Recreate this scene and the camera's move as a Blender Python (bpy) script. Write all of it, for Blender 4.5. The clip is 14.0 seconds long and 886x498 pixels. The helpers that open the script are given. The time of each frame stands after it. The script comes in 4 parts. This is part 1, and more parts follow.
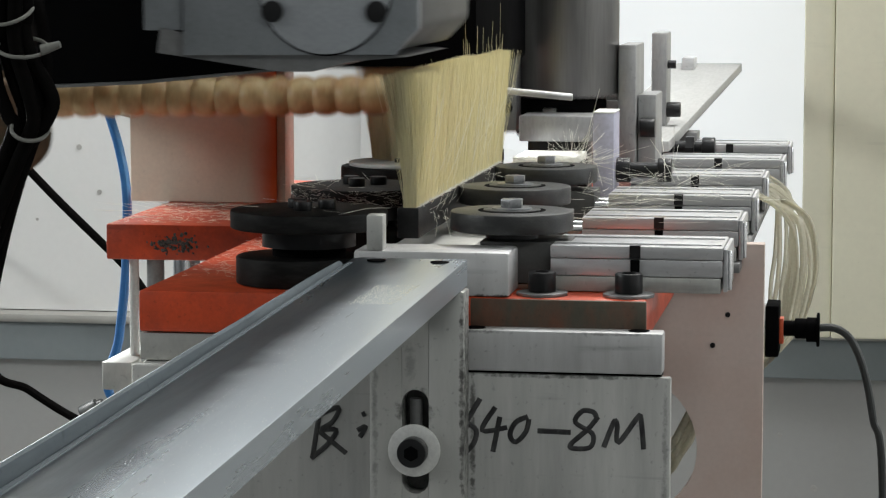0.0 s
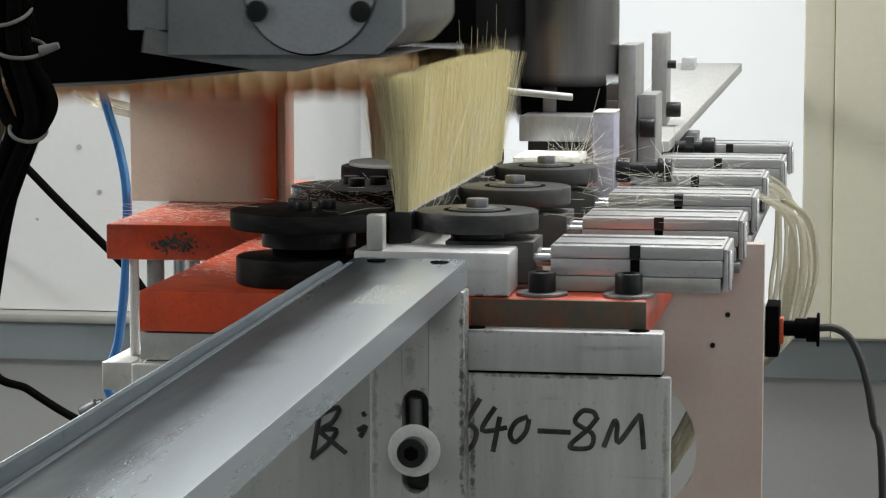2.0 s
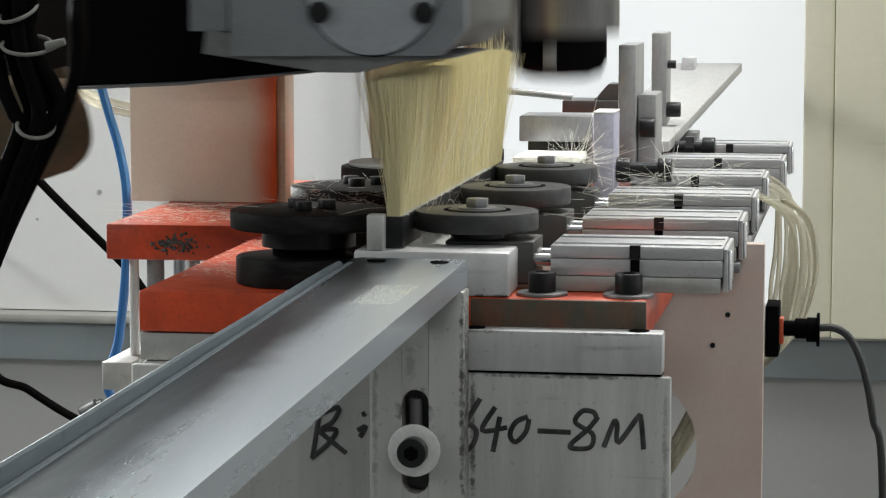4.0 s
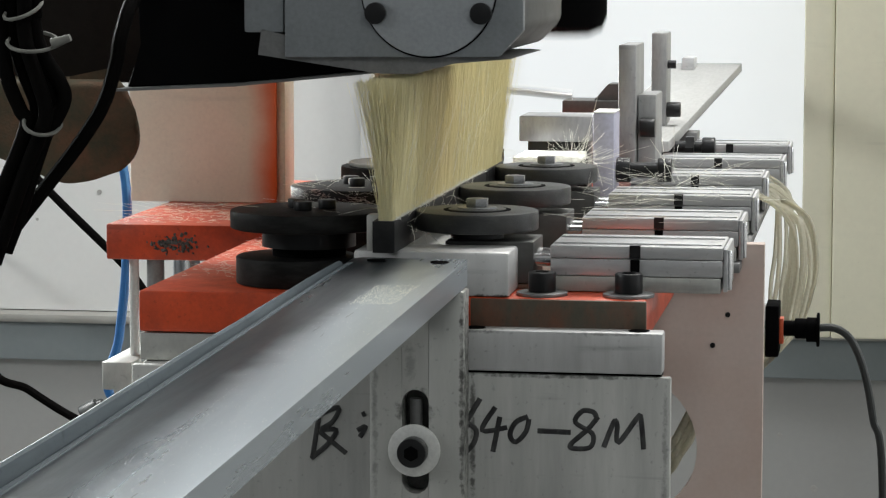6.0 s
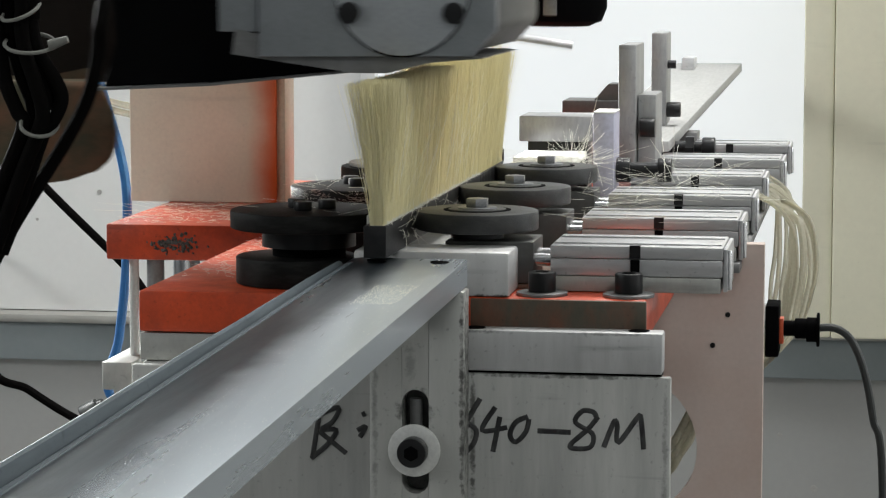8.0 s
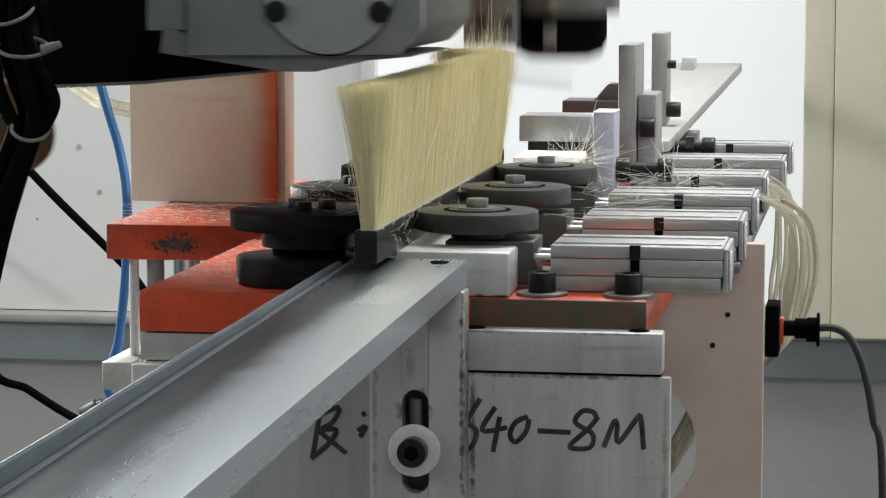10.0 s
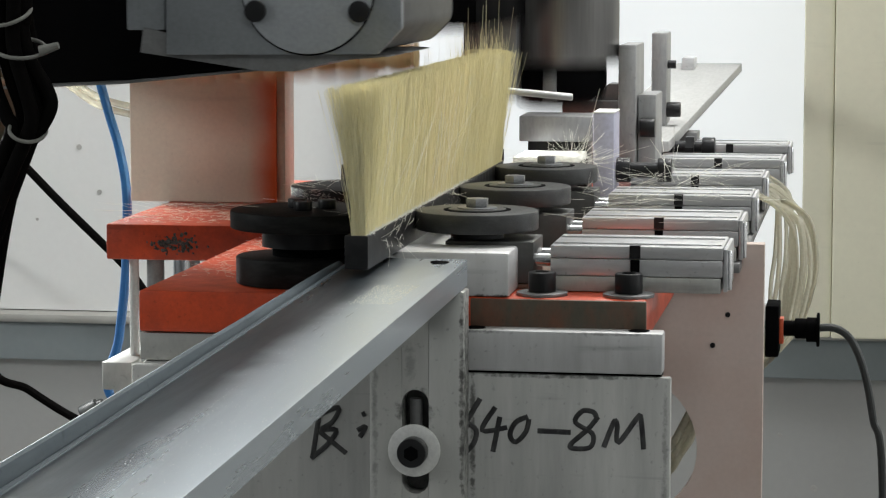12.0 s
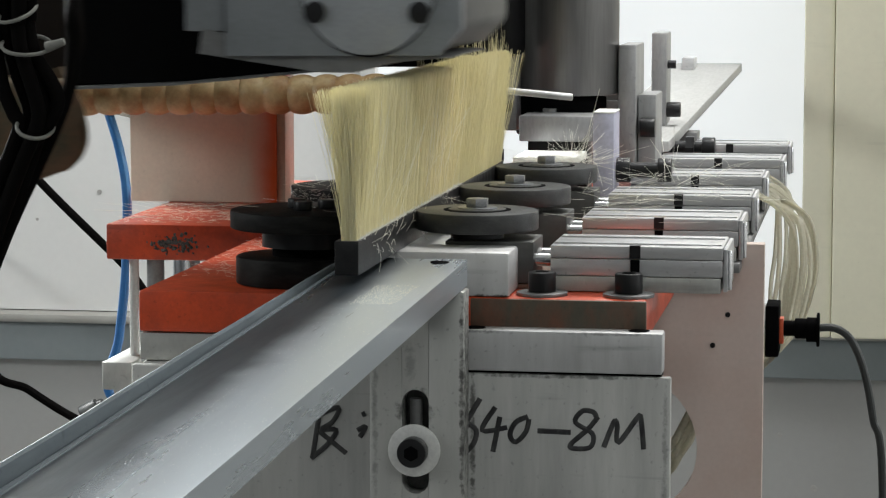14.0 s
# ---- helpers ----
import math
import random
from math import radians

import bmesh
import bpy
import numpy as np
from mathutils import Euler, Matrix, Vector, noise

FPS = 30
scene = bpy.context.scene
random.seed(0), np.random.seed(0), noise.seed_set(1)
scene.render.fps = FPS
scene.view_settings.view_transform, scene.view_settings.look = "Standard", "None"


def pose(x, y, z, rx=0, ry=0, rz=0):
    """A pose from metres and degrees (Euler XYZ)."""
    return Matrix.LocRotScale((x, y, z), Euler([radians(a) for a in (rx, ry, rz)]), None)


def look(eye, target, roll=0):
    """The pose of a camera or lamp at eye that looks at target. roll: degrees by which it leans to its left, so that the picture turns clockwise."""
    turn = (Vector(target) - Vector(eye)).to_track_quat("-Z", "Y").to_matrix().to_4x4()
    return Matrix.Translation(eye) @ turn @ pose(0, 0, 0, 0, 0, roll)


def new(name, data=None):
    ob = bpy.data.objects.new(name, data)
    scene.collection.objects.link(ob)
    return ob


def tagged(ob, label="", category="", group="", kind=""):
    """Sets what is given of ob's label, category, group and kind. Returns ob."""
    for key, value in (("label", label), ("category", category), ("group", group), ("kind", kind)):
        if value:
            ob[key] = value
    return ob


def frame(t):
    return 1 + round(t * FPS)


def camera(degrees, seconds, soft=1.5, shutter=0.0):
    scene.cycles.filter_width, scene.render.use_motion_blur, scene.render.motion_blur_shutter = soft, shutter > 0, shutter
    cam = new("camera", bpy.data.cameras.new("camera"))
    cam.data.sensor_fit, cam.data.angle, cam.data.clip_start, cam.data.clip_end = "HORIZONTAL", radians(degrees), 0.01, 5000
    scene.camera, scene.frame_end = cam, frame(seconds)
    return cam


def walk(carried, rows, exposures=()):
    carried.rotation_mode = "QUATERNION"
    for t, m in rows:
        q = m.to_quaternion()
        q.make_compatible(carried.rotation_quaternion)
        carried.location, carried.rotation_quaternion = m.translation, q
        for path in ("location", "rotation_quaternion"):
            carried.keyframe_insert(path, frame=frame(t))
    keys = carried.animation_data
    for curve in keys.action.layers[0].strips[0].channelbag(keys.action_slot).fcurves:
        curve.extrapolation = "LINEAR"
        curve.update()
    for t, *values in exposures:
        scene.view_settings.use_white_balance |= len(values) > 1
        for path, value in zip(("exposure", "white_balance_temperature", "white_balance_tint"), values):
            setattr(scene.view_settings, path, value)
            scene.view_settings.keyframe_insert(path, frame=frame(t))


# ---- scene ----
CAMERA_EYE = (0.0, 0.0, 1.126)
cam = camera(18.56, 14.0, soft=1.25, shutter=0.6)
cam_pose = look(CAMERA_EYE, (-0.1593, 0.9811, 1.0163))
walk(cam, [(0.0, cam_pose), (14.0, cam_pose)], exposures=[(0.0, 0.0), (14.0, 0.0)])

# ---- light: a lit workshop, unseen lamps added over, behind and before the machine ----
world = bpy.data.worlds.new("room_world")
world.use_nodes = True
world.node_tree.nodes["Background"].inputs[0].default_value = (0.75, 0.85, 1.0, 1)
world.node_tree.nodes["Background"].inputs[1].default_value = 0.02
scene.world = world


def area_lamp(name, m, sx, sy, watts, colour):
    data = bpy.data.lights.new(name, "AREA")
    data.shape, data.size, data.size_y = "RECTANGLE", sx, sy
    data.energy, data.color = watts, colour
    ob = new(name, data)
    ob.matrix_world = m
    return ob


# unseen, added: first lifts the left wall, last two fill tower and fronts
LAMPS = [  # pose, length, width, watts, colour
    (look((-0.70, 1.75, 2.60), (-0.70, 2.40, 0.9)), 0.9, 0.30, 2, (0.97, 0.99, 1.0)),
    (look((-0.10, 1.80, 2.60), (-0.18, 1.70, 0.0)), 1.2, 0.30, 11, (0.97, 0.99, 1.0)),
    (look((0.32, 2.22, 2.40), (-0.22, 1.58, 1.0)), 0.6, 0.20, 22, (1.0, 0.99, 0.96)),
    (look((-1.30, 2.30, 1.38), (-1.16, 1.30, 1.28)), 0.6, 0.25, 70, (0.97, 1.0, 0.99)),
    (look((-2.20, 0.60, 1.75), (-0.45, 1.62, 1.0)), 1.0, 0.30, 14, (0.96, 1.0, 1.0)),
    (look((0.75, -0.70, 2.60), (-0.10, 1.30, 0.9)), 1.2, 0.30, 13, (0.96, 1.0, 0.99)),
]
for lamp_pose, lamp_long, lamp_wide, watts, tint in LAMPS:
    area_lamp("added_lamp_light", lamp_pose, lamp_long, lamp_wide, watts, tint)
# weak fill from the right, with no source known there
area_lamp("side_fill_light", look((1.44, 1.75, 1.75), (-0.5, 1.75, 1.75)), 0.9, 1.1, 6, (0.93, 0.97, 1.0))


# ---- materials ----
def mat(name, colour, rough=0.5, metal=0.0, dark=0.6, stain=0.35, scale=40.0, grain=600.0, bump=0.15, stretch=(1, 1, 1),
        second=None, rand=0.0, transmit=0.0, coat=0.0, spec=0.5, speck=0.35, marks=0.0):
    """A surface with stains at one scale and grain at another. second: a colour that the stains lead to."""
    m = bpy.data.materials.new(name)
    m.use_nodes = True
    nt = m.node_tree
    nodes, link = nt.nodes, nt.links.new
    b = nodes["Principled BSDF"]
    tc = nodes.new("ShaderNodeTexCoord")
    mp = nodes.new("ShaderNodeMapping")
    mp.inputs["Scale"].default_value = stretch
    link(tc.outputs["Object"], mp.inputs["Vector"])
    big, fine = nodes.new("ShaderNodeTexNoise"), nodes.new("ShaderNodeTexNoise")
    big.inputs["Scale"].default_value, fine.inputs["Scale"].default_value = scale, grain
    big.inputs["Detail"].default_value, fine.inputs["Detail"].default_value = 6, 3
    big.inputs["Roughness"].default_value = 0.65
    link(mp.outputs[0], big.inputs["Vector"])
    link(mp.outputs[0], fine.inputs["Vector"])
    ramp = nodes.new("ShaderNodeMapRange")
    ramp.inputs["From Min"].default_value, ramp.inputs["From Max"].default_value = 0.42, 0.68
    link(big.outputs["Fac"], ramp.inputs["Value"])
    mix = nodes.new("ShaderNodeMix")
    mix.data_type = "RGBA"
    mix.inputs["A"].default_value = (*colour, 1)
    mix.inputs["B"].default_value = (*(second or [c * dark for c in colour]), 1)
    fac = nodes.new("ShaderNodeMath")
    fac.operation = "MULTIPLY"
    fac.inputs[1].default_value = stain
    link(ramp.outputs[0], fac.inputs[0])
    link(fac.outputs[0], mix.inputs["Factor"])
    mix2 = nodes.new("ShaderNodeMix")
    mix2.data_type, mix2.blend_type = "RGBA", "MULTIPLY"
    mix2.inputs["Factor"].default_value = speck
    link(mix.outputs["Result"], mix2.inputs["A"])
    bright = nodes.new("ShaderNodeMapRange")
    bright.inputs["From Min"].default_value, bright.inputs["From Max"].default_value = 0.3, 0.7
    bright.inputs["To Min"].default_value, bright.inputs["To Max"].default_value = 0.7, 1.1
    link(fine.outputs["Fac"], bright.inputs["Value"])
    link(bright.outputs[0], mix2.inputs["B"])
    out = mix2.outputs["Result"]
    if marks:
        # scattered small dents, grime specks and short scratches
        for sc, warp in ((340.0, (1, 1, 1)), (130.0, (0.1, 1, 1))):
            wm = nodes.new("ShaderNodeMapping")
            wm.inputs["Scale"].default_value = warp
            link(tc.outputs["Object"], wm.inputs["Vector"])
            nz = nodes.new("ShaderNodeTexNoise")
            nz.inputs["Scale"].default_value, nz.inputs["Detail"].default_value = sc, 4
            link(wm.outputs[0], nz.inputs["Vector"])
            th = nodes.new("ShaderNodeMapRange")
            th.inputs["From Min"].default_value, th.inputs["From Max"].default_value = 0.63, 0.75
            th.inputs["To Max"].default_value = marks
            link(nz.outputs["Fac"], th.inputs["Value"])
            mm = nodes.new("ShaderNodeMix")
            mm.data_type = "RGBA"
            link(th.outputs[0], mm.inputs["Factor"])
            link(out, mm.inputs["A"])
            mm.inputs["B"].default_value = (*[c * 0.3 for c in colour], 1)
            out = mm.outputs["Result"]
    if rand:
        geo = nodes.new("ShaderNodeNewGeometry")
        rr = nodes.new("ShaderNodeMapRange")
        rr.inputs["To Min"].default_value, rr.inputs["To Max"].default_value = 1 - rand, 1 + rand * 0.5
        link(geo.outputs["Random Per Island"], rr.inputs["Value"])
        mix3 = nodes.new("ShaderNodeMix")
        mix3.data_type, mix3.blend_type = "RGBA", "MULTIPLY"
        mix3.inputs["Factor"].default_value = 1.0
        link(out, mix3.inputs["A"])
        link(rr.outputs[0], mix3.inputs["B"])
        out = mix3.outputs["Result"]
    link(out, b.inputs["Base Color"])
    rg = nodes.new("ShaderNodeMapRange")
    rg.inputs["To Min"].default_value, rg.inputs["To Max"].default_value = max(rough - 0.1, 0.03), min(rough + 0.15, 1)
    link(big.outputs["Fac"], rg.inputs["Value"])
    link(rg.outputs[0], b.inputs["Roughness"])
    b.inputs["Metallic"].default_value = metal
    b.inputs["Transmission Weight"].default_value = transmit
    b.inputs["Coat Weight"].default_value = coat
    b.inputs["Specular IOR Level"].default_value = spec
    if bump:
        bn = nodes.new("ShaderNodeBump")
        bn.inputs["Strength"].default_value, bn.inputs["Distance"].default_value = bump, 0.0004
        link(fine.outputs["Fac"], bn.inputs["Height"])
        link(bn.outputs[0], b.inputs["Normal"])
    return m


ALU = mat("machined_aluminium", (0.62, 0.62, 0.63), 0.32, 0.5, 0.5, 0.65, 45, 500, 0.15, (0.2, 1, 1), marks=0.5, speck=0.25)
ALU_OLD = mat("worn_aluminium", (0.50, 0.50, 0.475), 0.5, 0.5, 0.48, 0.6, 22, 420, 0.12, (1, 1, 0.55), speck=0.14, marks=0.35)
ALU_BLUE = mat("anodised_block", (0.55, 0.55, 0.68), 0.45, 0.5, 0.8, 0.3, 60, 500, 0.1)
GALV_DARK = mat("dull_blue_grey_sheet", (0.085, 0.102, 0.114), 0.6, 0.0, 0.6, 0.8, 24, 420, 0.3, (1, 0.12, 1), second=(0.125, 0.146, 0.158), marks=0.35, spec=0.08)
BOLT = mat("plain_steel_bolt", (0.27, 0.275, 0.285), 0.28, 0.75, 0.5, 0.6, 120, 700, 0.15, marks=0.3)
ZINC = mat("zinc_plated_steel", (0.70, 0.70, 0.68), 0.45, 0.4, 0.8, 0.4, 80, 600, 0.05)
BAR_ALU = mat("weathered_aluminium_bar", (0.40, 0.40, 0.40), 0.42, 0.6, 0.6, 0.5, 40, 500, 0.15, (1, 1, 0.3), marks=0.35)
CHUTE = mat("pale_chute_sheet", (0.42, 0.42, 0.41), 0.55, 0.3, 0.75, 0.4, 20, 400, 0.1, (1, 0.2, 1), marks=0.2)
STEEL = mat("grey_steel", (0.24, 0.24, 0.24), 0.4, 0.6, 0.5, 0.5, 60, 600, 0.15)
CHROME = mat("chrome_rod", (0.8, 0.8, 0.82), 0.12, 1.0, 0.8, 0.2, 80, 700, 0.02)
RUBBER = mat("dark_rubber", (0.004, 0.004, 0.004), 0.5, 0.0, 0.6, 0.8, 70, 900, 0.4, (1, 1, 4), second=(0.020, 0.020, 0.0185), spec=0.16)
ROLLER = mat("grey_nylon_roller", (0.020, 0.021, 0.0215), 0.38, 0.0, 0.6, 0.7, 60, 800, 0.3, (1, 1, 2), second=(0.06, 0.06, 0.056))
BLACK = mat("black_oxide_steel", (0.012, 0.012, 0.013), 0.35, 0.3, 0.6, 0.4, 120, 900, 0.2)
BLACK_COVER = mat("black_painted_cover", (0.003, 0.003, 0.0033), 0.75, 0.0, 0.6, 0.4, 30, 400, 0.1, spec=0.02)
CABLE = mat("black_cable_sheath", (0.0035, 0.0032, 0.003), 0.75, 0.0, 0.6, 0.4, 60, 500, 0.1, spec=0.02)
CABLE_GREY = mat("grey_cable_sheath", (0.030, 0.033, 0.032), 0.4, 0.0, 0.7, 0.3, 60, 500, 0.05)
TIE = mat("white_cable_tie", (0.17, 0.17, 0.155), 0.6, 0.0, 0.8, 0.3, 90, 500, 0.05, spec=0.15)
ORANGE = mat("orange_machine_paint", (0.62, 0.075, 0.022), 0.36, 0.0, 0.35, 0.6, 38, 500, 0.35, second=(0.20, 0.032, 0.016), marks=0.6, coat=0.25)
BARE = mat("bare_edge_steel", (0.085, 0.075, 0.055), 0.5, 0.3, 0.6, 0.6, 40, 500, 0.2, (1, 1, 0.5), second=(0.24, 0.06, 0.025), marks=0.4)
# orange paint whose glare is put into the pale base colour
SALMON = mat("orange_paint_pale_with_glare", (0.60, 0.50, 0.455), 0.4, 0.0, 0.8, 0.5, 14, 400, 0.1, second=(0.54, 0.39, 0.33), speck=0.12, marks=0.06)
CREAM = mat("cream_paint", (0.62, 0.55, 0.44), 0.4, 0.0, 0.85, 0.4, 12, 400, 0.1)
HEAD = mat("grey_cast_paint", (0.23, 0.245, 0.26), 0.45, 0.3, 0.75, 0.5, 40, 500, 0.12, marks=0.18)
HEAD_BODY = mat("dark_grey_cast_body", (0.085, 0.085, 0.082), 0.5, 0.3, 0.7, 0.5, 40, 500, 0.2, marks=0.25)
HEAD_DISC = mat("satin_grey_disc", (0.36, 0.38, 0.40), 0.42, 0.4, 0.8, 0.4, 50, 500, 0.1)
INNER = mat("shaded_brown_interior", (0.016, 0.013, 0.011), 0.8, 0.0, 0.35, 0.9, 22, 500, 0.3, spec=0.1)
# upright streaks in the colour stand for reflections on the round casing
MOTOR = mat("dark_motor_casing", (0.22, 0.215, 0.21), 0.3, 0.75, 0.5, 0.6, 60, 500, 0.1, (1, 1, 0.06))
HOSE = mat("amber_ribbed_hose", (0.60, 0.45, 0.23), 0.4, 0.0, 0.6, 0.8, 50, 500, 0.1, second=(0.36, 0.16, 0.05))
BROWN = mat("dusty_brown_motor", (0.060, 0.056, 0.036), 0.85, 0.0, 0.4, 0.8, 40, 700, 0.8, second=(0.15, 0.075, 0.045), spec=0.2)
BLUE = mat("blue_air_hose", (0.03, 0.16, 0.42), 0.35, 0.0, 0.7, 0.3, 40, 500, 0.05)
TUBE = mat("clear_air_tube", (0.84, 0.81, 0.68), 0.15, 0.0, 0.9, 0.3, 40, 500, 0.02, transmit=0.75)
BRISTLE = mat("straw_bristle", (0.92, 0.87, 0.63), 0.42, 0.0, 0.86, 0.4, 30, 300, 0.0, (4, 4, 0.2), rand=0.07, speck=0.08)
BRISTLE_CORE = mat("packed_bristle", (0.93, 0.87, 0.63), 0.6, 0.0, 0.86, 0.4, 110, 1300, 0.3, (1, 1, 0.03), speck=0.16)
SCRAP = mat("bristle_scrap", (0.95, 0.94, 0.86), 0.4, 0.0, 0.9, 0.3, 30, 300, 0.0, rand=0.10, speck=0.1)
BACKING = mat("black_brush_backing", (0.007, 0.007, 0.0075), 0.4, 0.0, 0.6, 0.5, 90, 700, 0.3, second=(0.03, 0.03, 0.03), spec=0.3)
WALL = mat("white_wall_paint", (0.75, 0.75, 0.74), 0.7, 0.0, 0.93, 0.3, 6, 150, 0.03, speck=0.06)
BAND = mat("grey_blue_trunking", (0.235, 0.265, 0.275), 0.6, 0.0, 0.85, 0.4, 8, 150, 0.03, speck=0.1)
LEDGE = mat("dull_ledge_paint", (0.36, 0.355, 0.33), 0.7, 0.0, 0.8, 0.5, 10, 150, 0.03, speck=0.1)
LOWER_WALL = mat("light_grey_wall_base", (0.37, 0.37, 0.36), 0.7, 0.0, 0.9, 0.3, 6, 150, 0.03, speck=0.08)
CREAM_COLUMN = mat("cream_column_paint", (0.74, 0.71, 0.56), 0.5, 0.0, 0.85, 0.4, 8, 150, 0.03, speck=0.08, marks=0.10)
DARK_SHELL = mat("dark_unseen_wall", (0.16, 0.165, 0.17), 0.7, 0.0, 0.9, 0.3, 6, 150, 0.03, speck=0.08)
FLOOR = mat("grey_floor_paint", (0.20, 0.20, 0.195), 0.6, 0.0, 0.7, 0.4, 5, 150, 0.1)
INK = mat("black_marker_ink", (0.010, 0.010, 0.011), 0.5, 0.0, 0.8, 0.8, 220, 900, 0.0, (1, 1, 0.4), second=(0.07, 0.07, 0.07))
RED_PLASTIC = mat("orange_red_plastic", (0.6, 0.10, 0.04), 0.4, 0.0, 0.7, 0.3, 90, 500, 0.05)
DUST = mat("white_dust", (0.88, 0.88, 0.85), 0.8, 0.0, 0.8, 0.4, 90, 700, 0.3)
GREASE = mat("dark_grease", (0.05, 0.05, 0.045), 0.35, 0.0, 0.6, 0.6, 150, 900, 0.3, second=(0.16, 0.16, 0.15))
SPOT = mat("dirt_spot", (0.42, 0.41, 0.39), 0.8, 0.0, 0.8, 0.4, 90, 700, 0.0)


def blend_right(name, base, right_colour, edge, width, **look_of):
    """Base colour that blends cloudily into a second colour towards the right-hand edge."""
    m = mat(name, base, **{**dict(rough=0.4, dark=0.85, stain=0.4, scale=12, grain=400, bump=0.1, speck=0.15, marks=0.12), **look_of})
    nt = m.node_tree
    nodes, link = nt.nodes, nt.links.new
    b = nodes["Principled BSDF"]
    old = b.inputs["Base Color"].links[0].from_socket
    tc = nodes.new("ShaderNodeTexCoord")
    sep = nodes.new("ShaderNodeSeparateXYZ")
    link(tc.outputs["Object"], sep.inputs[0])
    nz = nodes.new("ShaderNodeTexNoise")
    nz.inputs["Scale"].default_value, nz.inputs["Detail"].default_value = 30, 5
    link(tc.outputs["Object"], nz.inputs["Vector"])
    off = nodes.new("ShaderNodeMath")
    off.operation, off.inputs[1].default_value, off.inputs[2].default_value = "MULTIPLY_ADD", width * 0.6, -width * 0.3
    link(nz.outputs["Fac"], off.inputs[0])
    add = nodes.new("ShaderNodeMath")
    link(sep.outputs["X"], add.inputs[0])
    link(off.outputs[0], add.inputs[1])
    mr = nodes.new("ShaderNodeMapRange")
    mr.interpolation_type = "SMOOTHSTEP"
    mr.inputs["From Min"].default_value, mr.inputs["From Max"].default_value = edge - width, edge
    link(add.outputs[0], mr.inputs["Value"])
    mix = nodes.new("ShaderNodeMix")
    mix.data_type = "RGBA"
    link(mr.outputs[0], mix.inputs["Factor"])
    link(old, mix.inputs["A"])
    mix.inputs["B"].default_value = (*right_colour, 1)
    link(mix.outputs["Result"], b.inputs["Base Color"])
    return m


# orange tower; the pale glare on its face is put into the colour
TOWER = blend_right("orange_paint_with_cream_glare", (0.84, 0.76, 0.63), (0.74, 0.14, 0.04), 0.042, 0.022)


def translucent(m, share):
    """Lets light through thin strands."""
    nodes, link = m.node_tree.nodes, m.node_tree.links.new
    b = nodes["Principled BSDF"]
    t = nodes.new("ShaderNodeBsdfTranslucent")
    link(b.inputs["Base Color"].links[0].from_socket, t.inputs["Color"])
    mix = nodes.new("ShaderNodeMixShader")
    mix.inputs[0].default_value = share
    link(b.outputs[0], mix.inputs[1])
    link(t.outputs[0], mix.inputs[2])
    link(mix.outputs[0], nodes["Material Output"].inputs["Surface"])


translucent(BRISTLE, 0.45)
translucent(SCRAP, 0.3)
translucent(TUBE, 0.2)


def grime(name, base, spots):
    """Worn aluminium with greasy smears: spots of (x, z, half width, half height, strength) in the part's own space, broken up by noise."""
    m = mat(name, base, 0.45, 0.5, 0.5, 0.6, 26, 420, 0.15, (1, 1, 0.12), speck=0.16, marks=0.45)
    nodes, link = m.node_tree.nodes, m.node_tree.links.new
    b = nodes["Principled BSDF"]
    out = b.inputs["Base Color"].links[0].from_socket
    tc, sep = nodes.new("ShaderNodeTexCoord"), nodes.new("ShaderNodeSeparateXYZ")
    link(tc.outputs["Object"], sep.inputs[0])
    nz = nodes.new("ShaderNodeTexNoise")
    nz.inputs["Scale"].default_value, nz.inputs["Detail"].default_value, nz.inputs["Roughness"].default_value = 220, 6, 0.7
    link(tc.outputs["Object"], nz.inputs["Vector"])

    def calc(op, a, c):
        n = nodes.new("ShaderNodeMath")
        n.operation = op
        for k, v in enumerate((a, c)):
            if isinstance(v, (int, float)):
                n.inputs[k].default_value = v
            else:
                link(v, n.inputs[k])
        return n.outputs[0]

    for x, z, w, h, strength in spots:
        dx = calc("DIVIDE", calc("SUBTRACT", sep.outputs["X"], x), w)
        dz = calc("DIVIDE", calc("SUBTRACT", sep.outputs["Z"], z), h)
        d = calc("ADD", calc("MULTIPLY", dx, dx), calc("MULTIPLY", dz, dz))
        near = calc("SUBTRACT", 1.35, d)
        rough = calc("ADD", near, calc("MULTIPLY", calc("SUBTRACT", nz.outputs["Fac"], 0.55), 5.0))
        mr = nodes.new("ShaderNodeMapRange")
        mr.inputs["From Min"].default_value, mr.inputs["From Max"].default_value = 0.2, 1.3
        mr.inputs["To Max"].default_value = strength
        link(rough, mr.inputs["Value"])
        mix = nodes.new("ShaderNodeMix")
        mix.data_type = "RGBA"
        link(mr.outputs[0], mix.inputs["Factor"])
        link(out, mix.inputs["A"])
        mix.inputs["B"].default_value = (0.03, 0.03, 0.027, 1)
        out = mix.outputs["Result"]
    link(out, b.inputs["Base Color"])
    return m


POST_ALU = grime("greasy_slotted_aluminium", (0.50, 0.50, 0.475), [(-0.0005, 0.362, 0.0100, 0.012, 0.75), (0.0, 0.314, 0.010, 0.007, 0.7), (0.0215, 0.37, 0.0016, 0.06, 0.9), (-0.0195, 0.36, 0.0016, 0.05, 0.4), (-0.003, 0.386, 0.003, 0.010, 0.3)])
STRIP_ALU = grime("clamp_strip_aluminium", (0.62, 0.62, 0.62), [(0.034, 0.9492, 0.016, 0.0012, 0.8), (0.1, 0.9492, 0.03, 0.0008, 0.5)])
BLOCK_ALU = grime("guide_block_aluminium", (0.64, 0.64, 0.64), [(0.028, 0.0003, 0.016, 0.0012, 0.95), (-0.005, 0.023, 0.03, 0.0016, 0.4)])
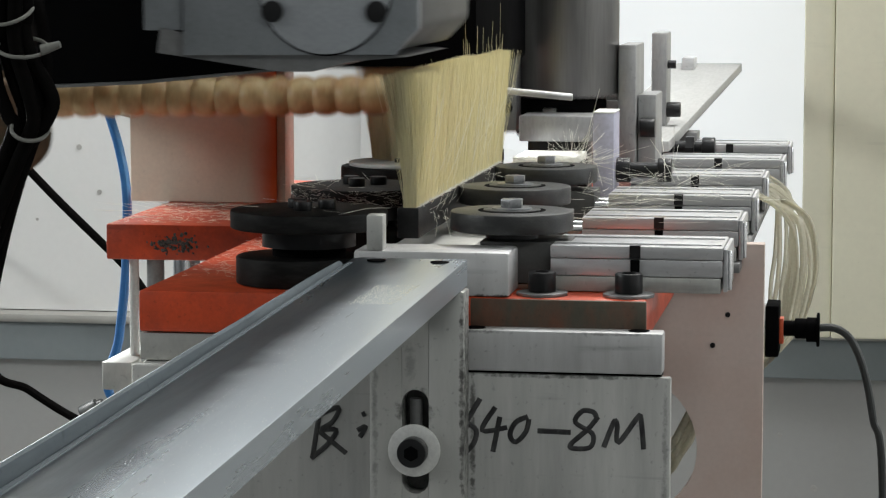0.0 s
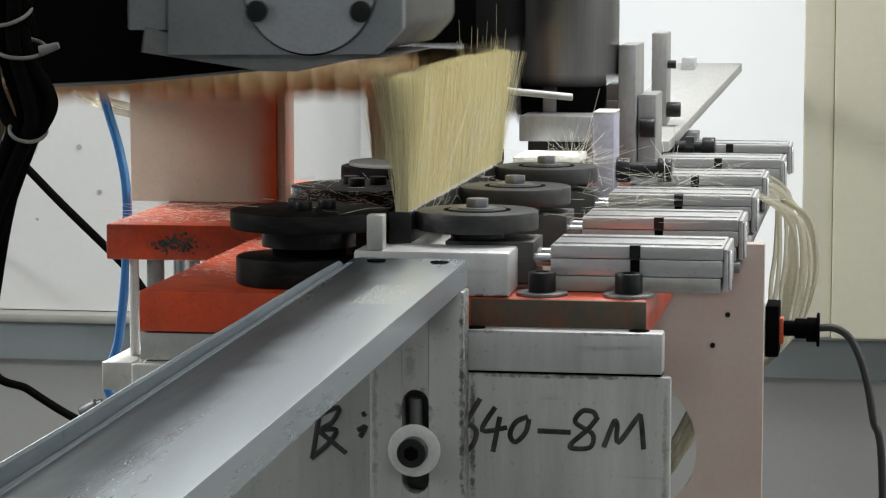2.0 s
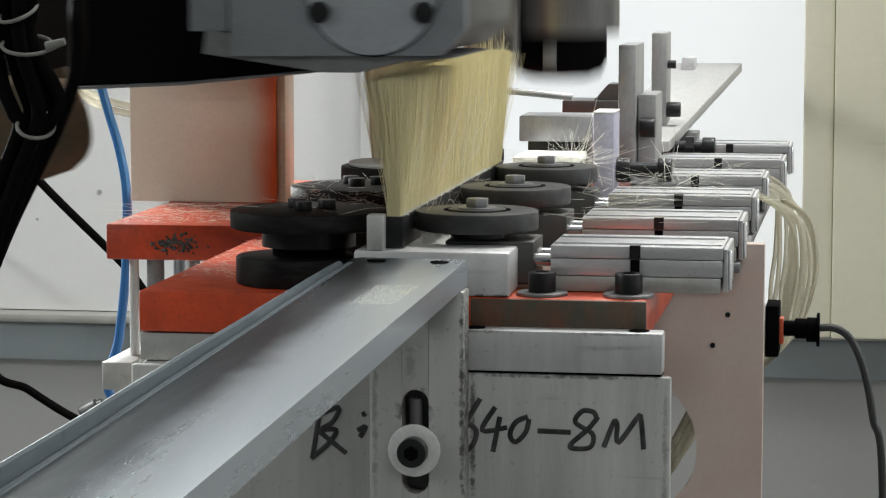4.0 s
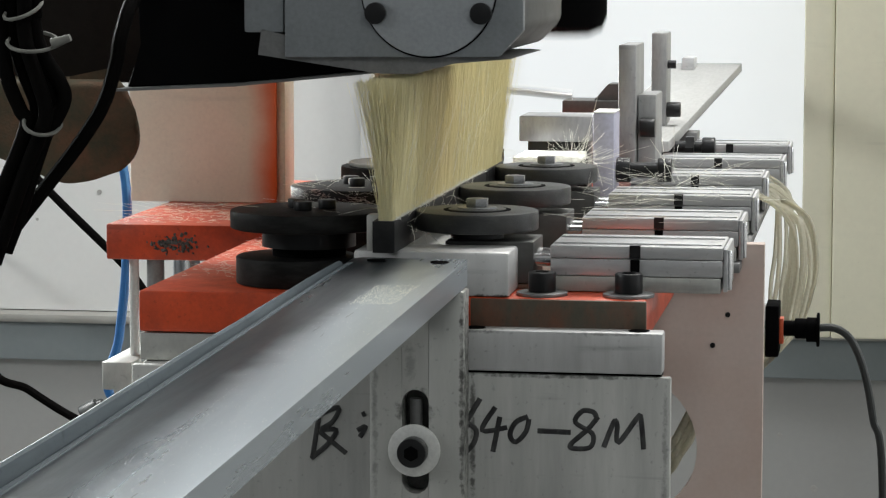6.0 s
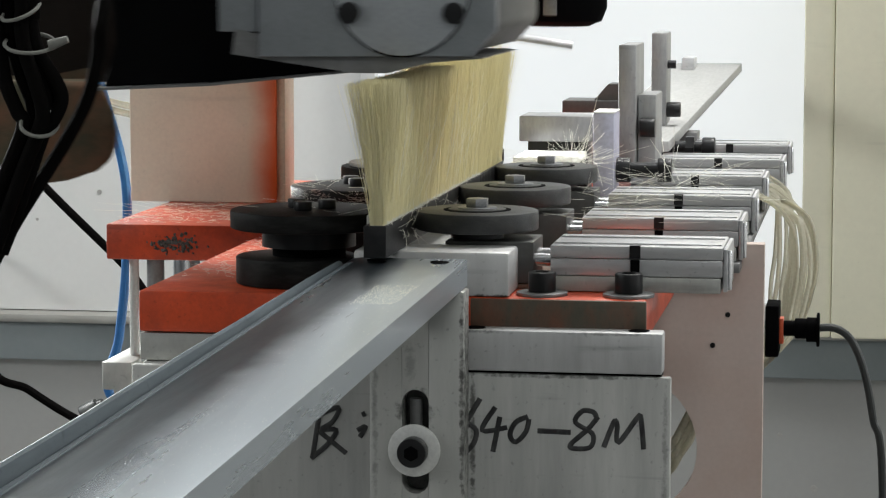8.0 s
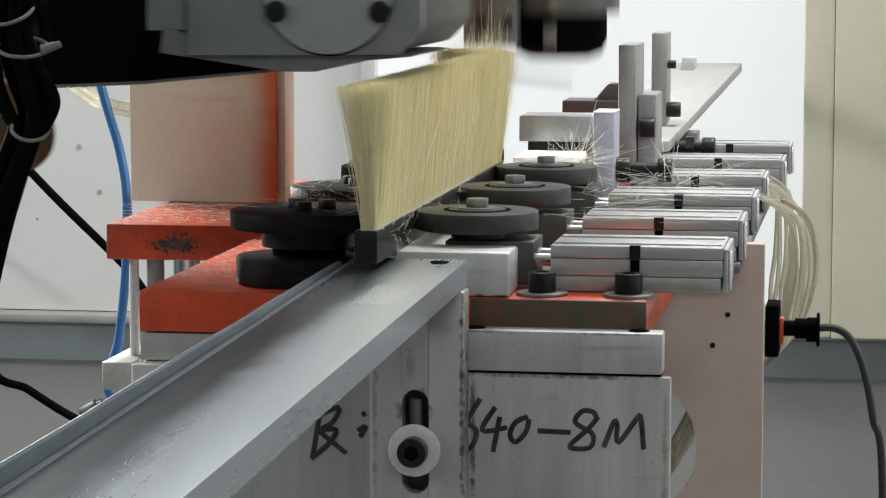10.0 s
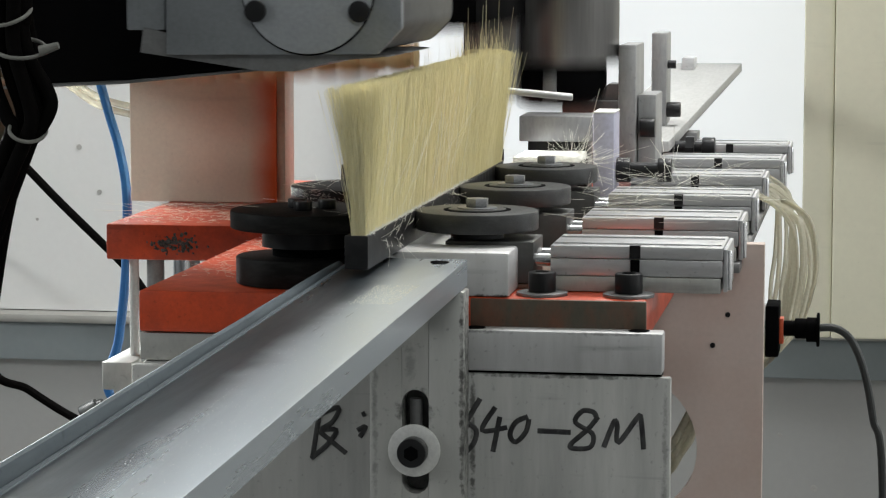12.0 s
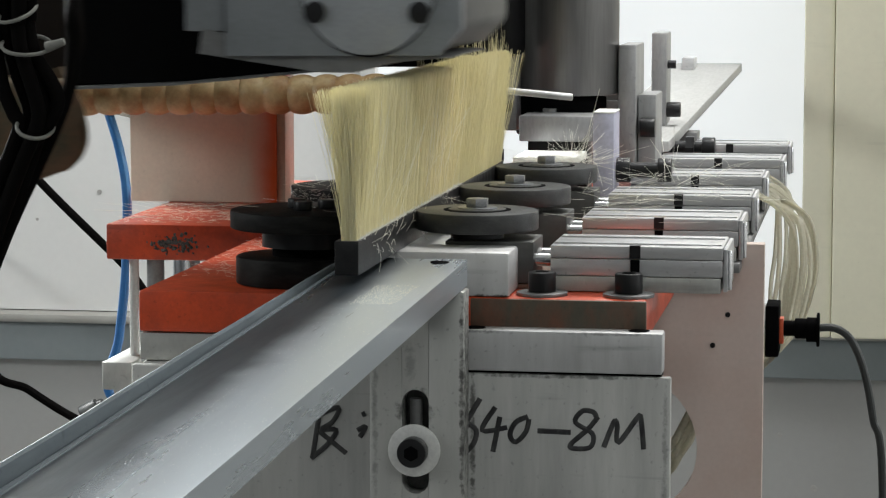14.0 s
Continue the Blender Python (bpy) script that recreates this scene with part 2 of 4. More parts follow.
FRONT_ALU = grime("front_block_aluminium", (0.50, 0.50, 0.48), [(0.07, 0.929, 0.06, 0.0014, 0.8), (0.033, 0.90, 0.0016, 0.04, 0.8), (0.123, 0.88, 0.0014, 0.05, 0.4)])

# the tray's bright sheen and darker left side are put into the colour
SHEEN_FLOOR = blend_right("galvanised_floor_with_sheen", (0.072, 0.090, 0.104), (0.53, 0.58, 0.62), 0.000, 0.018, rough=0.27, dark=0.5, stain=0.9, scale=26, grain=300, bump=0.35, stretch=(1, 0.10, 1), speck=0.5, marks=0.3)
SHEEN_FLOOR.node_tree.nodes["Principled BSDF"].inputs["Metallic"].default_value = 0.75


# ---- building helpers (all shapes are given in world metres) ----
def where(ob):
    p = Vector((0, 0, 0))
    while ob is not None:
        p += ob.location
        ob = ob.parent
    return p


def box(bm, x0, x1, y0, y1, z0, z1, bevel=0.0008):
    g = bmesh.ops.create_cube(bm, size=1.0)
    vs = g["verts"]
    for v in vs:
        v.co = Vector((x0 + (v.co.x + 0.5) * (x1 - x0), y0 + (v.co.y + 0.5) * (y1 - y0), z0 + (v.co.z + 0.5) * (z1 - z0)))
    if bevel:
        es = list({e for v in vs for e in v.link_edges})
        bmesh.ops.bevel(bm, geom=es, offset=bevel, segments=2, affect="EDGES", profile=0.5)
    return bm


TURN = {"z": Matrix(), "x": Matrix.Rotation(math.pi / 2, 4, "Y"), "y": Matrix.Rotation(math.pi / 2, 4, "X")}


def cyl(bm, c, r, h, axis="z", seg=32, r2=None, bevel=0.0, turn=None):
    """A cylinder of height h, centred at c."""
    m = Matrix.Translation(c) @ (turn or TURN[axis])
    g = bmesh.ops.create_cone(bm, cap_ends=True, segments=seg, radius1=r, radius2=r if r2 is None else r2, depth=h, matrix=m)
    if bevel:
        vs = g["verts"]
        es = [e for e in {e for v in vs for e in v.link_edges} if any(len(f.verts) > 4 for f in e.link_faces)]
        bmesh.ops.bevel(bm, geom=es, offset=bevel, segments=2, affect="EDGES", profile=0.5)
    return bm


def prism(bm, outline, y0, y1, bevel=0.0):
    """An outline of (x, z), drawn out from y0 to y1."""
    a = [bm.verts.new((x, y0, z)) for x, z in outline]
    b = [bm.verts.new((x, y1, z)) for x, z in outline]
    n = len(a)
    fs = [bm.faces.new(a), bm.faces.new(list(reversed(b)))]
    for i in range(n):
        fs.append(bm.faces.new((a[i], b[i], b[(i + 1) % n], a[(i + 1) % n])))
    if bevel:
        bmesh.ops.bevel(bm, geom=list({e for f in fs for e in f.edges}), offset=bevel, segments=2, affect="EDGES", profile=0.5)
    return bm


def pipe(bm, points, r, seg=10, ribs=None, steps=10):
    """A round tube through the points (smoothed). ribs: (pitch, depth) of a corrugated hose."""
    pts = [Vector(p) for p in points]
    path = []
    for i in range(len(pts) - 1):
        p0, p1, p2, p3 = pts[max(i - 1, 0)], pts[i], pts[i + 1], pts[min(i + 2, len(pts) - 1)]
        for k in range(steps):
            t = k / steps
            path.append(0.5 * ((2 * p1) + (p2 - p0) * t + (2 * p0 - 5 * p1 + 4 * p2 - p3) * t * t + (3 * p1 - p0 - 3 * p2 + p3) * t ** 3))
    path.append(pts[-1])
    rings, run, side = [], 0.0, None
    for i, p in enumerate(path):
        d = (path[min(i + 1, len(path) - 1)] - path[max(i - 1, 0)]).normalized()
        if i:
            run += (p - path[i - 1]).length
        if side is None:
            side = d.orthogonal().normalized()
        side = (side - d * side.dot(d)).normalized()
        up = d.cross(side)
        rr = r if not ribs else r + ribs[1] * (abs(math.sin(math.pi * run / ribs[0])) ** 0.45 - 0.6)
        rings.append([bm.verts.new(p + rr * (math.cos(a) * side + math.sin(a) * up)) for a in [2 * math.pi * k / seg for k in range(seg)]])
    for a, b in zip(rings, rings[1:]):
        for k in range(seg):
            bm.faces.new((a[k], a[(k + 1) % seg], b[(k + 1) % seg], b[k]))
    bm.faces.new(list(reversed(rings[0])))
    bm.faces.new(rings[-1])
    return bm


def make(name, bm, material, origin, smooth=True):
    bmesh.ops.recalc_face_normals(bm, faces=bm.faces)
    bmesh.ops.translate(bm, verts=bm.verts, vec=-Vector(origin))
    me = bpy.data.meshes.new(name)
    bm.to_mesh(me)
    bm.free()
    me.materials.append(material)
    if smooth:
        me.polygons.foreach_set("use_smooth", [True] * len(me.polygons))
        me.set_sharp_from_angle(angle=radians(35))
    return new(name, me)


def part(name, bm, material, parent, label=""):
    ob = make(name, bm, material, where(parent))
    ob.parent = parent
    return tagged(ob, label)


def thing(name, at, label, category, group="", kind=""):
    ob = new(name)
    ob.location = at
    ob.empty_display_size = 0.02
    return tagged(ob, label, category, group, kind)


def solo(name, bm, material, at, label, category, group="", kind=""):
    ob = make(name, bm, material, at)
    ob.location = at
    return tagged(ob, label, category, group, kind)


def B():
    return bmesh.new()


def socket_bolt(c, r, h, washer=0.0, thick=0.0016, axis="z", label="", parts_of=None):
    """A black socket-head bolt standing at c (its seat), with a washer."""
    n = {"z": Vector((0, 0, 1)), "y": Vector((0, -1, 0)), "x": Vector((1, 0, 0))}[axis]
    c = Vector(c)
    ob = parts_of or thing("socket_bolt", c, label or "black socket-head bolt with a steel washer", "bolt", "bolts of the machine")
    if washer:
        bm = cyl(B(), c + n * thick / 2, washer, thick, axis, 32, bevel=0.0003)
        part("washer", bm, STEEL, ob, "grey steel washer")
    base = c + n * (thick if washer else 0)
    bm = cyl(B(), base + n * h / 2, r, h, axis, 32, bevel=0.0006)
    head = part("bolt_head", bm, BLACK, ob)
    bm = cyl(B(), base + n * (h + 0.00005), r * 0.52, 0.0004, axis, 6)
    part("hex_socket", bm, BLACK_COVER, head)
    return ob


# ---- the room ----
def room():
    solo("floor", box(B(), -3.2, 2.0, -2.6, 2.9, -0.1, 0.0, 0), FLOOR, (0, 0, 0), "grey painted workshop floor", "floor", kind="structure")
    solo("ceiling", box(B(), -3.2, 2.0, -2.6, 2.9, 2.7, 2.8, 0), LOWER_WALL, (0, 0, 2.7), "plain grey workshop ceiling", "ceiling", kind="structure")
    wall = thing("wall_north", (0, 2.6, 0), "white painted wall with a grey-blue trunking band", "wall", kind="structure")
    part("plaster", box(B(), -3.2, 2.0, 2.6, 2.7, 0.767, 2.7, 0), WALL, wall)
    part("wall_base", box(B(), -3.2, 2.0, 2.6, 2.7, 0.0, 0.716, 0), LOWER_WALL, wall, "light grey lower wall")
    part("trunking", box(B(), -3.1, 1.5, 2.585, 2.7, 0.718, 0.7565, 0.002), BAND, wall, "grey-blue trunking band")
    part("ledge", box(B(), -3.2, 2.0, 2.575, 2.7, 0.757, 0.766, 0.003), LEDGE, wall, "pale ledge over the trunking")
    spots = B()
    rnd = random.Random(5)
    for i in range(26):
        x, z, r = rnd.uniform(-1.05, -0.45), rnd.uniform(0.8, 1.15), rnd.uniform(0.0012, 0.0035)
        cyl(spots, (x, 2.5995, z), r, 0.001, "y", 9)
    for x, z, r in ((-0.789, 0.931, 0.0045), (-0.70, 0.88, 0.003), (-0.0929, 0.6606, 0.004), (-0.0597, 0.609, 0.006), (-0.43, 1.00, 0.004), (-0.415, 0.975, 0.005)):
        cyl(spots, (x, 2.5995, z), r * 0.6, 0.001, "y", 9)
    part("dirt_spots", spots, SPOT, wall, "small dark dirt spots")
    solo("wall_east", box(B(), 1.5, 1.6, -2.6, 2.6, 0, 2.7, 0), WALL, (1.5, 0, 0), "white painted side wall", "wall", kind="structure")
    # unseen walls, dark so that less light bounces onto the front faces
    solo("wall_west", box(B(), -3.2, -3.1, -2.6, 2.6, 0, 2.7, 0), DARK_SHELL, (-3.1, 0, 0), "dark grey side wall added out of view", "wall", kind="structure")
    solo("wall_south", box(B(), -3.1, 1.5, -2.6, -2.5, 0, 2.7, 0), DARK_SHELL, (0, -2.5, 0), "dark grey wall added behind the camera", "wall", kind="structure")
    col = thing("column", (0.05, 2.4, 0), "cream painted square column with a shallow groove", "column", kind="structure")
    part("column_shaft", box(B(), -0.0420, 0.20, 2.400, 2.60, 0.784, 2.7, 0.002), CREAM_COLUMN, col)
    part("column_edge", box(B(), -0.0690, -0.0421, 2.403, 2.60, 0.784, 2.7, 0.003), CREAM_COLUMN, col)



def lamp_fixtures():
    # housings made up for the added lamps, all out of view
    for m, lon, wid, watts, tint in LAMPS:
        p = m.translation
        f = thing("added_light", p, "white sheet-metal tube light added out of view", "ceiling light", "ceiling lights")
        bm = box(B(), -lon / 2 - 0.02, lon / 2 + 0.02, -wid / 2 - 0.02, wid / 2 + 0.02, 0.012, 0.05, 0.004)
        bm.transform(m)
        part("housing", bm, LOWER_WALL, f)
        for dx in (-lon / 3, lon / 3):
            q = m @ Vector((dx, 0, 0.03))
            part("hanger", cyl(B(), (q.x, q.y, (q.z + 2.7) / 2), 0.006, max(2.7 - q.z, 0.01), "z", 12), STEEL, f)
    # unseen frame added to go with the fill lamp on the right
    w = thing("added_side_window", (1.5, 1.75, 1.2), "white window frame added out of view at the side fill lamp", "window", kind="structure")
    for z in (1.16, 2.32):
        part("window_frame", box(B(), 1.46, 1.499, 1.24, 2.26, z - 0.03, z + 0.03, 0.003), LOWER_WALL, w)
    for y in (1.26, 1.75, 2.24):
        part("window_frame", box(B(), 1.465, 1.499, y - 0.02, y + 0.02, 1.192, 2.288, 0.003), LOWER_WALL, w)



def frosted_window():
    """The bright frosted window in the north wall, the main daylight of the place."""
    w = thing("window_2", (-0.28, 2.6, 0.77), "bright frosted window glowing with daylight", "window", kind="structure")
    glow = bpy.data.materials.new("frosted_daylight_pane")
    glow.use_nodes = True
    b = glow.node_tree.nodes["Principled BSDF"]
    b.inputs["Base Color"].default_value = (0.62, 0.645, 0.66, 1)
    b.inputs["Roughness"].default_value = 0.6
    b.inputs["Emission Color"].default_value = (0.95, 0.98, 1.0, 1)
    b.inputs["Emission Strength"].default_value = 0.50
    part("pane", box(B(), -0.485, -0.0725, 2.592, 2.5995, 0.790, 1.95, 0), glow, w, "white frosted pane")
    part("window_frame", box(B(), -0.500, -0.4855, 2.580, 2.5995, 0.775, 1.965, 0.001), WALL, w)
    part("window_frame", box(B(), -0.4854, -0.0725, 2.580, 2.5995, 0.775, 0.7895, 0.001), WALL, w)
    part("window_frame", box(B(), -0.4854, -0.0725, 2.580, 2.5995, 1.9505, 1.965, 0.001), WALL, w)


room()
lamp_fixtures()
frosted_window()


# ---- the machine bed ----
def bed():
    base = thing("machine_bed", (-0.22, 1.5, 0.0), "orange and bare steel machine bed plate on a grey block", "machine bed")
    part("bed_plate", box(B(), -0.3515, -0.1075, 1.252, 2.05, 0.9435, 0.9635, 0.0014), ORANGE, base, "orange painted thick bed plate")
    part("bare_edge", box(B(), -0.190, -0.1072, 1.2505, 1.2535, 0.9440, 0.9630, 0.0005), BARE, base, "bare worn front edge of the plate")
    part("clamp_strip", box(B(), -0.1925, -0.0985, 1.238, 1.252, 0.9307, 0.9500, 0.0010), STRIP_ALU, base, "machined aluminium clamp strip")
    for x in (-0.1870, -0.1100):
        part("strip_hole", cyl(B(), (x, 1.2455, 0.95008), 0.0050, 0.0004, "z", 24), BLACK_COVER, base, "dark countersunk hole")
    # black strip set in the gap so that the joint stays dark
    part("joint_gap", box(B(), -0.1920, -0.0990, 1.2405, 1.2520, 0.9292, 0.9309, 0), BLACK_COVER, base, "black strip set in the joint under the clamp strip")
    part("front_block", box(B(), -0.3515, -0.0945, 1.2385, 1.2440, 0.55, 0.9296, 0.0010), FRONT_ALU, base, "worn aluminium front block")
    part("upper_block", box(B(), -0.3515, -0.1935, 1.2535, 2.00, 0.9296, 0.943, 0.0008), ALU_OLD, base)
    part("centre_channel", box(B(), -0.2463, -0.2050, 1.2845, 1.75, 0.9637, 0.9760, 0.0008), ALU_OLD, base, "dull aluminium centre channel")
    part("slide_plate", box(B(), -0.2048, -0.1600, 1.2845, 1.75, 0.9637, 0.9660, 0.0005), BARE, base, "dirty steel slide plate")
    # plate added to keep the orange bed from tinting the far fixtures
    part("bounce_cover", box(B(), -0.1595, -0.0720, 1.405, 2.05, 0.9590, 0.96395, 0.0004), STEEL, base, "grey plate added to cover the orange bed under the air cylinders")
    part("pedestal", box(B(), -0.3505, -0.20, 1.2545, 2.0, 0.0, 0.9294, 0.002), ALU_OLD, base)
    return base


BED = bed()


def writing():
    """Marker strokes on the front block: a sign, a dot pair and 640-8M."""
    y = 1.2378
    strokes = {
        "sign": [[(-0.2601, 0.9095), (-0.2637, 0.8867)], [(-0.2620, 0.9070), (-0.2511, 0.9114), (-0.2538, 0.9046), (-0.2593, 0.9009), (-0.2522, 0.9006), (-0.2561, 0.8940), (-0.2643, 0.8867)], [(-0.2604, 0.8998), (-0.2474, 0.8896)]],
        "dots": [[(-0.2397, 0.9082), (-0.2381, 0.9090)], [(-0.2419, 0.9008), (-0.2381, 0.9026), (-0.2408, 0.8976)]],
        "6": [[(-0.1835, 0.9175), (-0.1902, 0.9061)], [(-0.1902, 0.9061), (-0.1854, 0.9025), (-0.1865, 0.8963), (-0.1902, 0.8921)]],
        "4": [[(-0.1763, 0.9137), (-0.1825, 0.9026), (-0.1707, 0.9042)], [(-0.1742, 0.9092), (-0.1774, 0.8925)]],
        "0": [[(-0.1609, 0.9096), (-0.1667, 0.9067), (-0.1694, 0.9008), (-0.1667, 0.8974), (-0.1619, 0.9023), (-0.1604, 0.9085)]],
        "dash": [[(-0.1564, 0.9030), (-0.1408, 0.9027)]],
        "8": [[(-0.1287, 0.9094), (-0.1303, 0.9125), (-0.1355, 0.9129), (-0.1387, 0.9075), (-0.1307, 0.9024), (-0.1317, 0.8960), (-0.1397, 0.8952), (-0.1407, 0.8973), (-0.1328, 0.9045), (-0.1281, 0.9105)]],
        "M": [[(-0.1254, 0.8962), (-0.1208, 0.9080), (-0.1192, 0.9070), (-0.1186, 0.8985), (-0.1098, 0.9105), (-0.1082, 0.9100), (-0.1068, 0.8957)]],
    }
    for name, lines in strokes.items():
        for pts in lines:
            bm = pipe(B(), [(x, 0.0, z) for x, z in pts], 0.00125, 8, steps=5)
            for v in bm.verts:
                v.co.y = y + 0.0007 + 0.5 * v.co.y
            part("marker_stroke", bm, INK, BED, "black handwritten marker stroke")


writing()


def support_post():
    post = thing("support_post", (-0.211, 1.23, 0.55), "vertical slotted aluminium bar bolted to the machine front", "post")
    bm = B()
    hx, w = -0.2115, 0.0062
    z0, z1 = 0.8745, 0.9235
    # bar in strips round the slot
    box(bm, -0.2330, hx - w, 1.2225, 1.2380, 0.55, 0.9695, 0.0007)
    box(bm, hx + w, -0.1888, 1.2225, 1.2380, 0.55, 0.9695, 0.0007)
    box(bm, hx - w, hx + w, 1.2225, 1.2380, z1, 0.9695, 0)
    box(bm, hx - w, hx + w, 1.2225, 1.2380, 0.55, z0, 0)
    for side in (-1, 1):
        for zc, up in ((z1, -1), (z0, 1)):
            pts = [(hx + side * w, zc)] + [(hx + side * w * math.cos(a), zc + up * (w - w * math.sin(a))) for a in [math.pi / 16 * k for k in range(9)]]
            prism(bm, pts, 1.2227, 1.2378)
    part("slotted_bar", bm, POST_ALU, post)
    part("slot_back", box(B(), hx - w, hx + w, 1.234, 1.2375, z0, z1, 0), GREASE, post, "dark greasy slot")
    part("bolt_shank", cyl(B(), (-0.2122, 1.2290, 0.9085), 0.0030, 0.020, "z", 16), STEEL, post, "dull shank in the slot")
    bm = cyl(B(), (-0.2119, 1.2215, 0.8952), 0.0123, 0.002, "y", 40, bevel=0.0005)
    part("washer", bm, ZINC, post, "bright steel washer")
    bm = cyl(B(), (-0.2119, 1.2170, 0.8952), 0.0069, 0.008, "y", 32, bevel=0.0008)
    bolt = part("bolt_head", bm, BLACK, post, "black socket-head bolt")
    part("hex_socket", cyl(B(), (-0.2119, 1.2128, 0.8952), 0.0036, 0.0006, "y", 6), BLACK_COVER, bolt)
    return post


support_post()


def tray():
    """The outfeed channel: a flat bar with a raised sheet flange, falling slightly towards its free end."""
    tr = thing("outfeed_tray", (-0.21, 1.19, 0.982), "galvanised steel outfeed channel with a bent side flange", "tray")

    def run(outline, name, material, label="", y1=1.2417, top=None, steps=1):
        """An outline of (x, z) at the far end; points above z = top fall less steeply towards the free end."""
        bm = B()
        prism(bm, outline, 0.30, y1)
        if steps > 1:
            long = [e for e in bm.edges if abs(e.verts[0].co.y - e.verts[1].co.y) > 0.5]
            bmesh.ops.subdivide_edges(bm, edges=long, cuts=steps)
        for v in bm.verts:
            high = top is not None and v.co.z > top
            d = 1.2417 - v.co.y
            v.co.z -= d * (0.0061 if high else 0.0145)
            if steps > 1:
                v.co.x += 0.0005 * noise.noise(Vector((v.co.y * 9, 0.3, 0)))
                v.co.z += 0.0004 * noise.noise(Vector((v.co.y * 13, 4.0, v.co.z * 40)))
        part(name, bm, material, tr, label)

    run([(-0.2445, 0.9703), (-0.1901, 0.9703), (-0.1901, 0.9823), (-0.1903, 0.9824), (-0.2190, 0.9824), (-0.2340, 0.9826), (-0.2405, 0.9826), (-0.2445, 0.9820)], "channel_floor", SHEEN_FLOOR)
    run([(-0.2468, 0.9690), (-0.2446, 0.9690), (-0.2444, 0.9798), (-0.2462, 0.9826), (-0.2473, 0.9833), (-0.2484, 0.9829), (-0.2488, 0.9812)], "side_flange", GALV_DARK, "dull blue-grey bent side sheet", 1.2227, 0.9805, 40)
    run([(-0.2437, 0.9818), (-0.2408, 0.9824), (-0.2412, 0.98285), (-0.2430, 0.9829)], "inner_lip", GALV_DARK, "folded inner lip", 1.2227, None, 40)
    for x, z in ((-0.2307, 0.98285), (-0.2010, 0.98242)):
        bm = cyl(B(), (x, 1.2285, z), 0.0044, 0.0006, "z", 24)
        part("countersunk_hole", bm, BLACK_COVER, tr)
    return tr


tray()


def guide_block():
    g = thing("guide_block", (-0.21, 1.265, 0.9635), "machined aluminium guide block with an upright tab", "guide block")
    part("block", box(B(), -0.2463, -0.1718, 1.2520, 1.284, 0.9636, 0.9848, 0.0016), BLOCK_ALU, g)
    bm = box(B(), -0.2400, -0.2322, 1.2525, 1.262, 0.9846, 1.0015, 0.0006)
    part("tab", bm, ALU_OLD, g)
    return g


guide_block()


# ---- rollers and actuators ----
def hex_head(bm, c, r, h):
    cyl(bm, (c[0], c[1], c[2] + h / 2), r, h, "z", 6, bevel=0.0004)


PITCH = 0.1375
ROLLER_X = -0.1945


def pressing_unit(y):
    """A pressure roller on the sliding end of its air cylinder."""
    r = thing("pressure_roller", (ROLLER_X, y, 0.975), "grey nylon pressure roller with a hex bolt", "roller", "pressure rollers")
    bm = cyl(B(), (ROLLER_X, y, 0.9953), 0.0300, 0.0094, "z", 72, bevel=0.0009)
    part("tyre", bm, ROLLER, r)
    part("bearing_ring", cyl(B(), (ROLLER_X, y, 1.00005), 0.0165, 0.0004, "z", 48), BLACK_COVER, r, "dark bearing seat")
    part("bearing", cyl(B(), (ROLLER_X, y, 1.0002), 0.0140, 0.0008, "z", 48, bevel=0.0002), ROLLER, r)
    part("washer", cyl(B(), (ROLLER_X, y, 1.0008), 0.0098, 0.0012, "z", 32, bevel=0.0003), BOLT, r)
    bm = B()
    hex_head(bm, (ROLLER_X, y, 1.0014), 0.0058, 0.0042)
    part("hex_bolt", bm, BOLT, r)
    part("axle", cyl(B(), (ROLLER_X, y, 0.984), 0.013, 0.013, "z", 32), BLACK, r)
    part("slide_block", box(B(), ROLLER_X - 0.013, ROLLER_X + 0.030, y - 0.018, y + 0.018, 0.9665, 0.9865, 0.0006), HEAD_BODY, r)
    part("rod", cyl(B(), (-0.146, y - 0.012, 0.9775), 0.0032, 0.05, "x", 20), CHROME, r)
    part("rod", cyl(B(), (-0.146, y + 0.012, 0.9775), 0.0032, 0.05, "x", 20), CHROME, r)
    return r


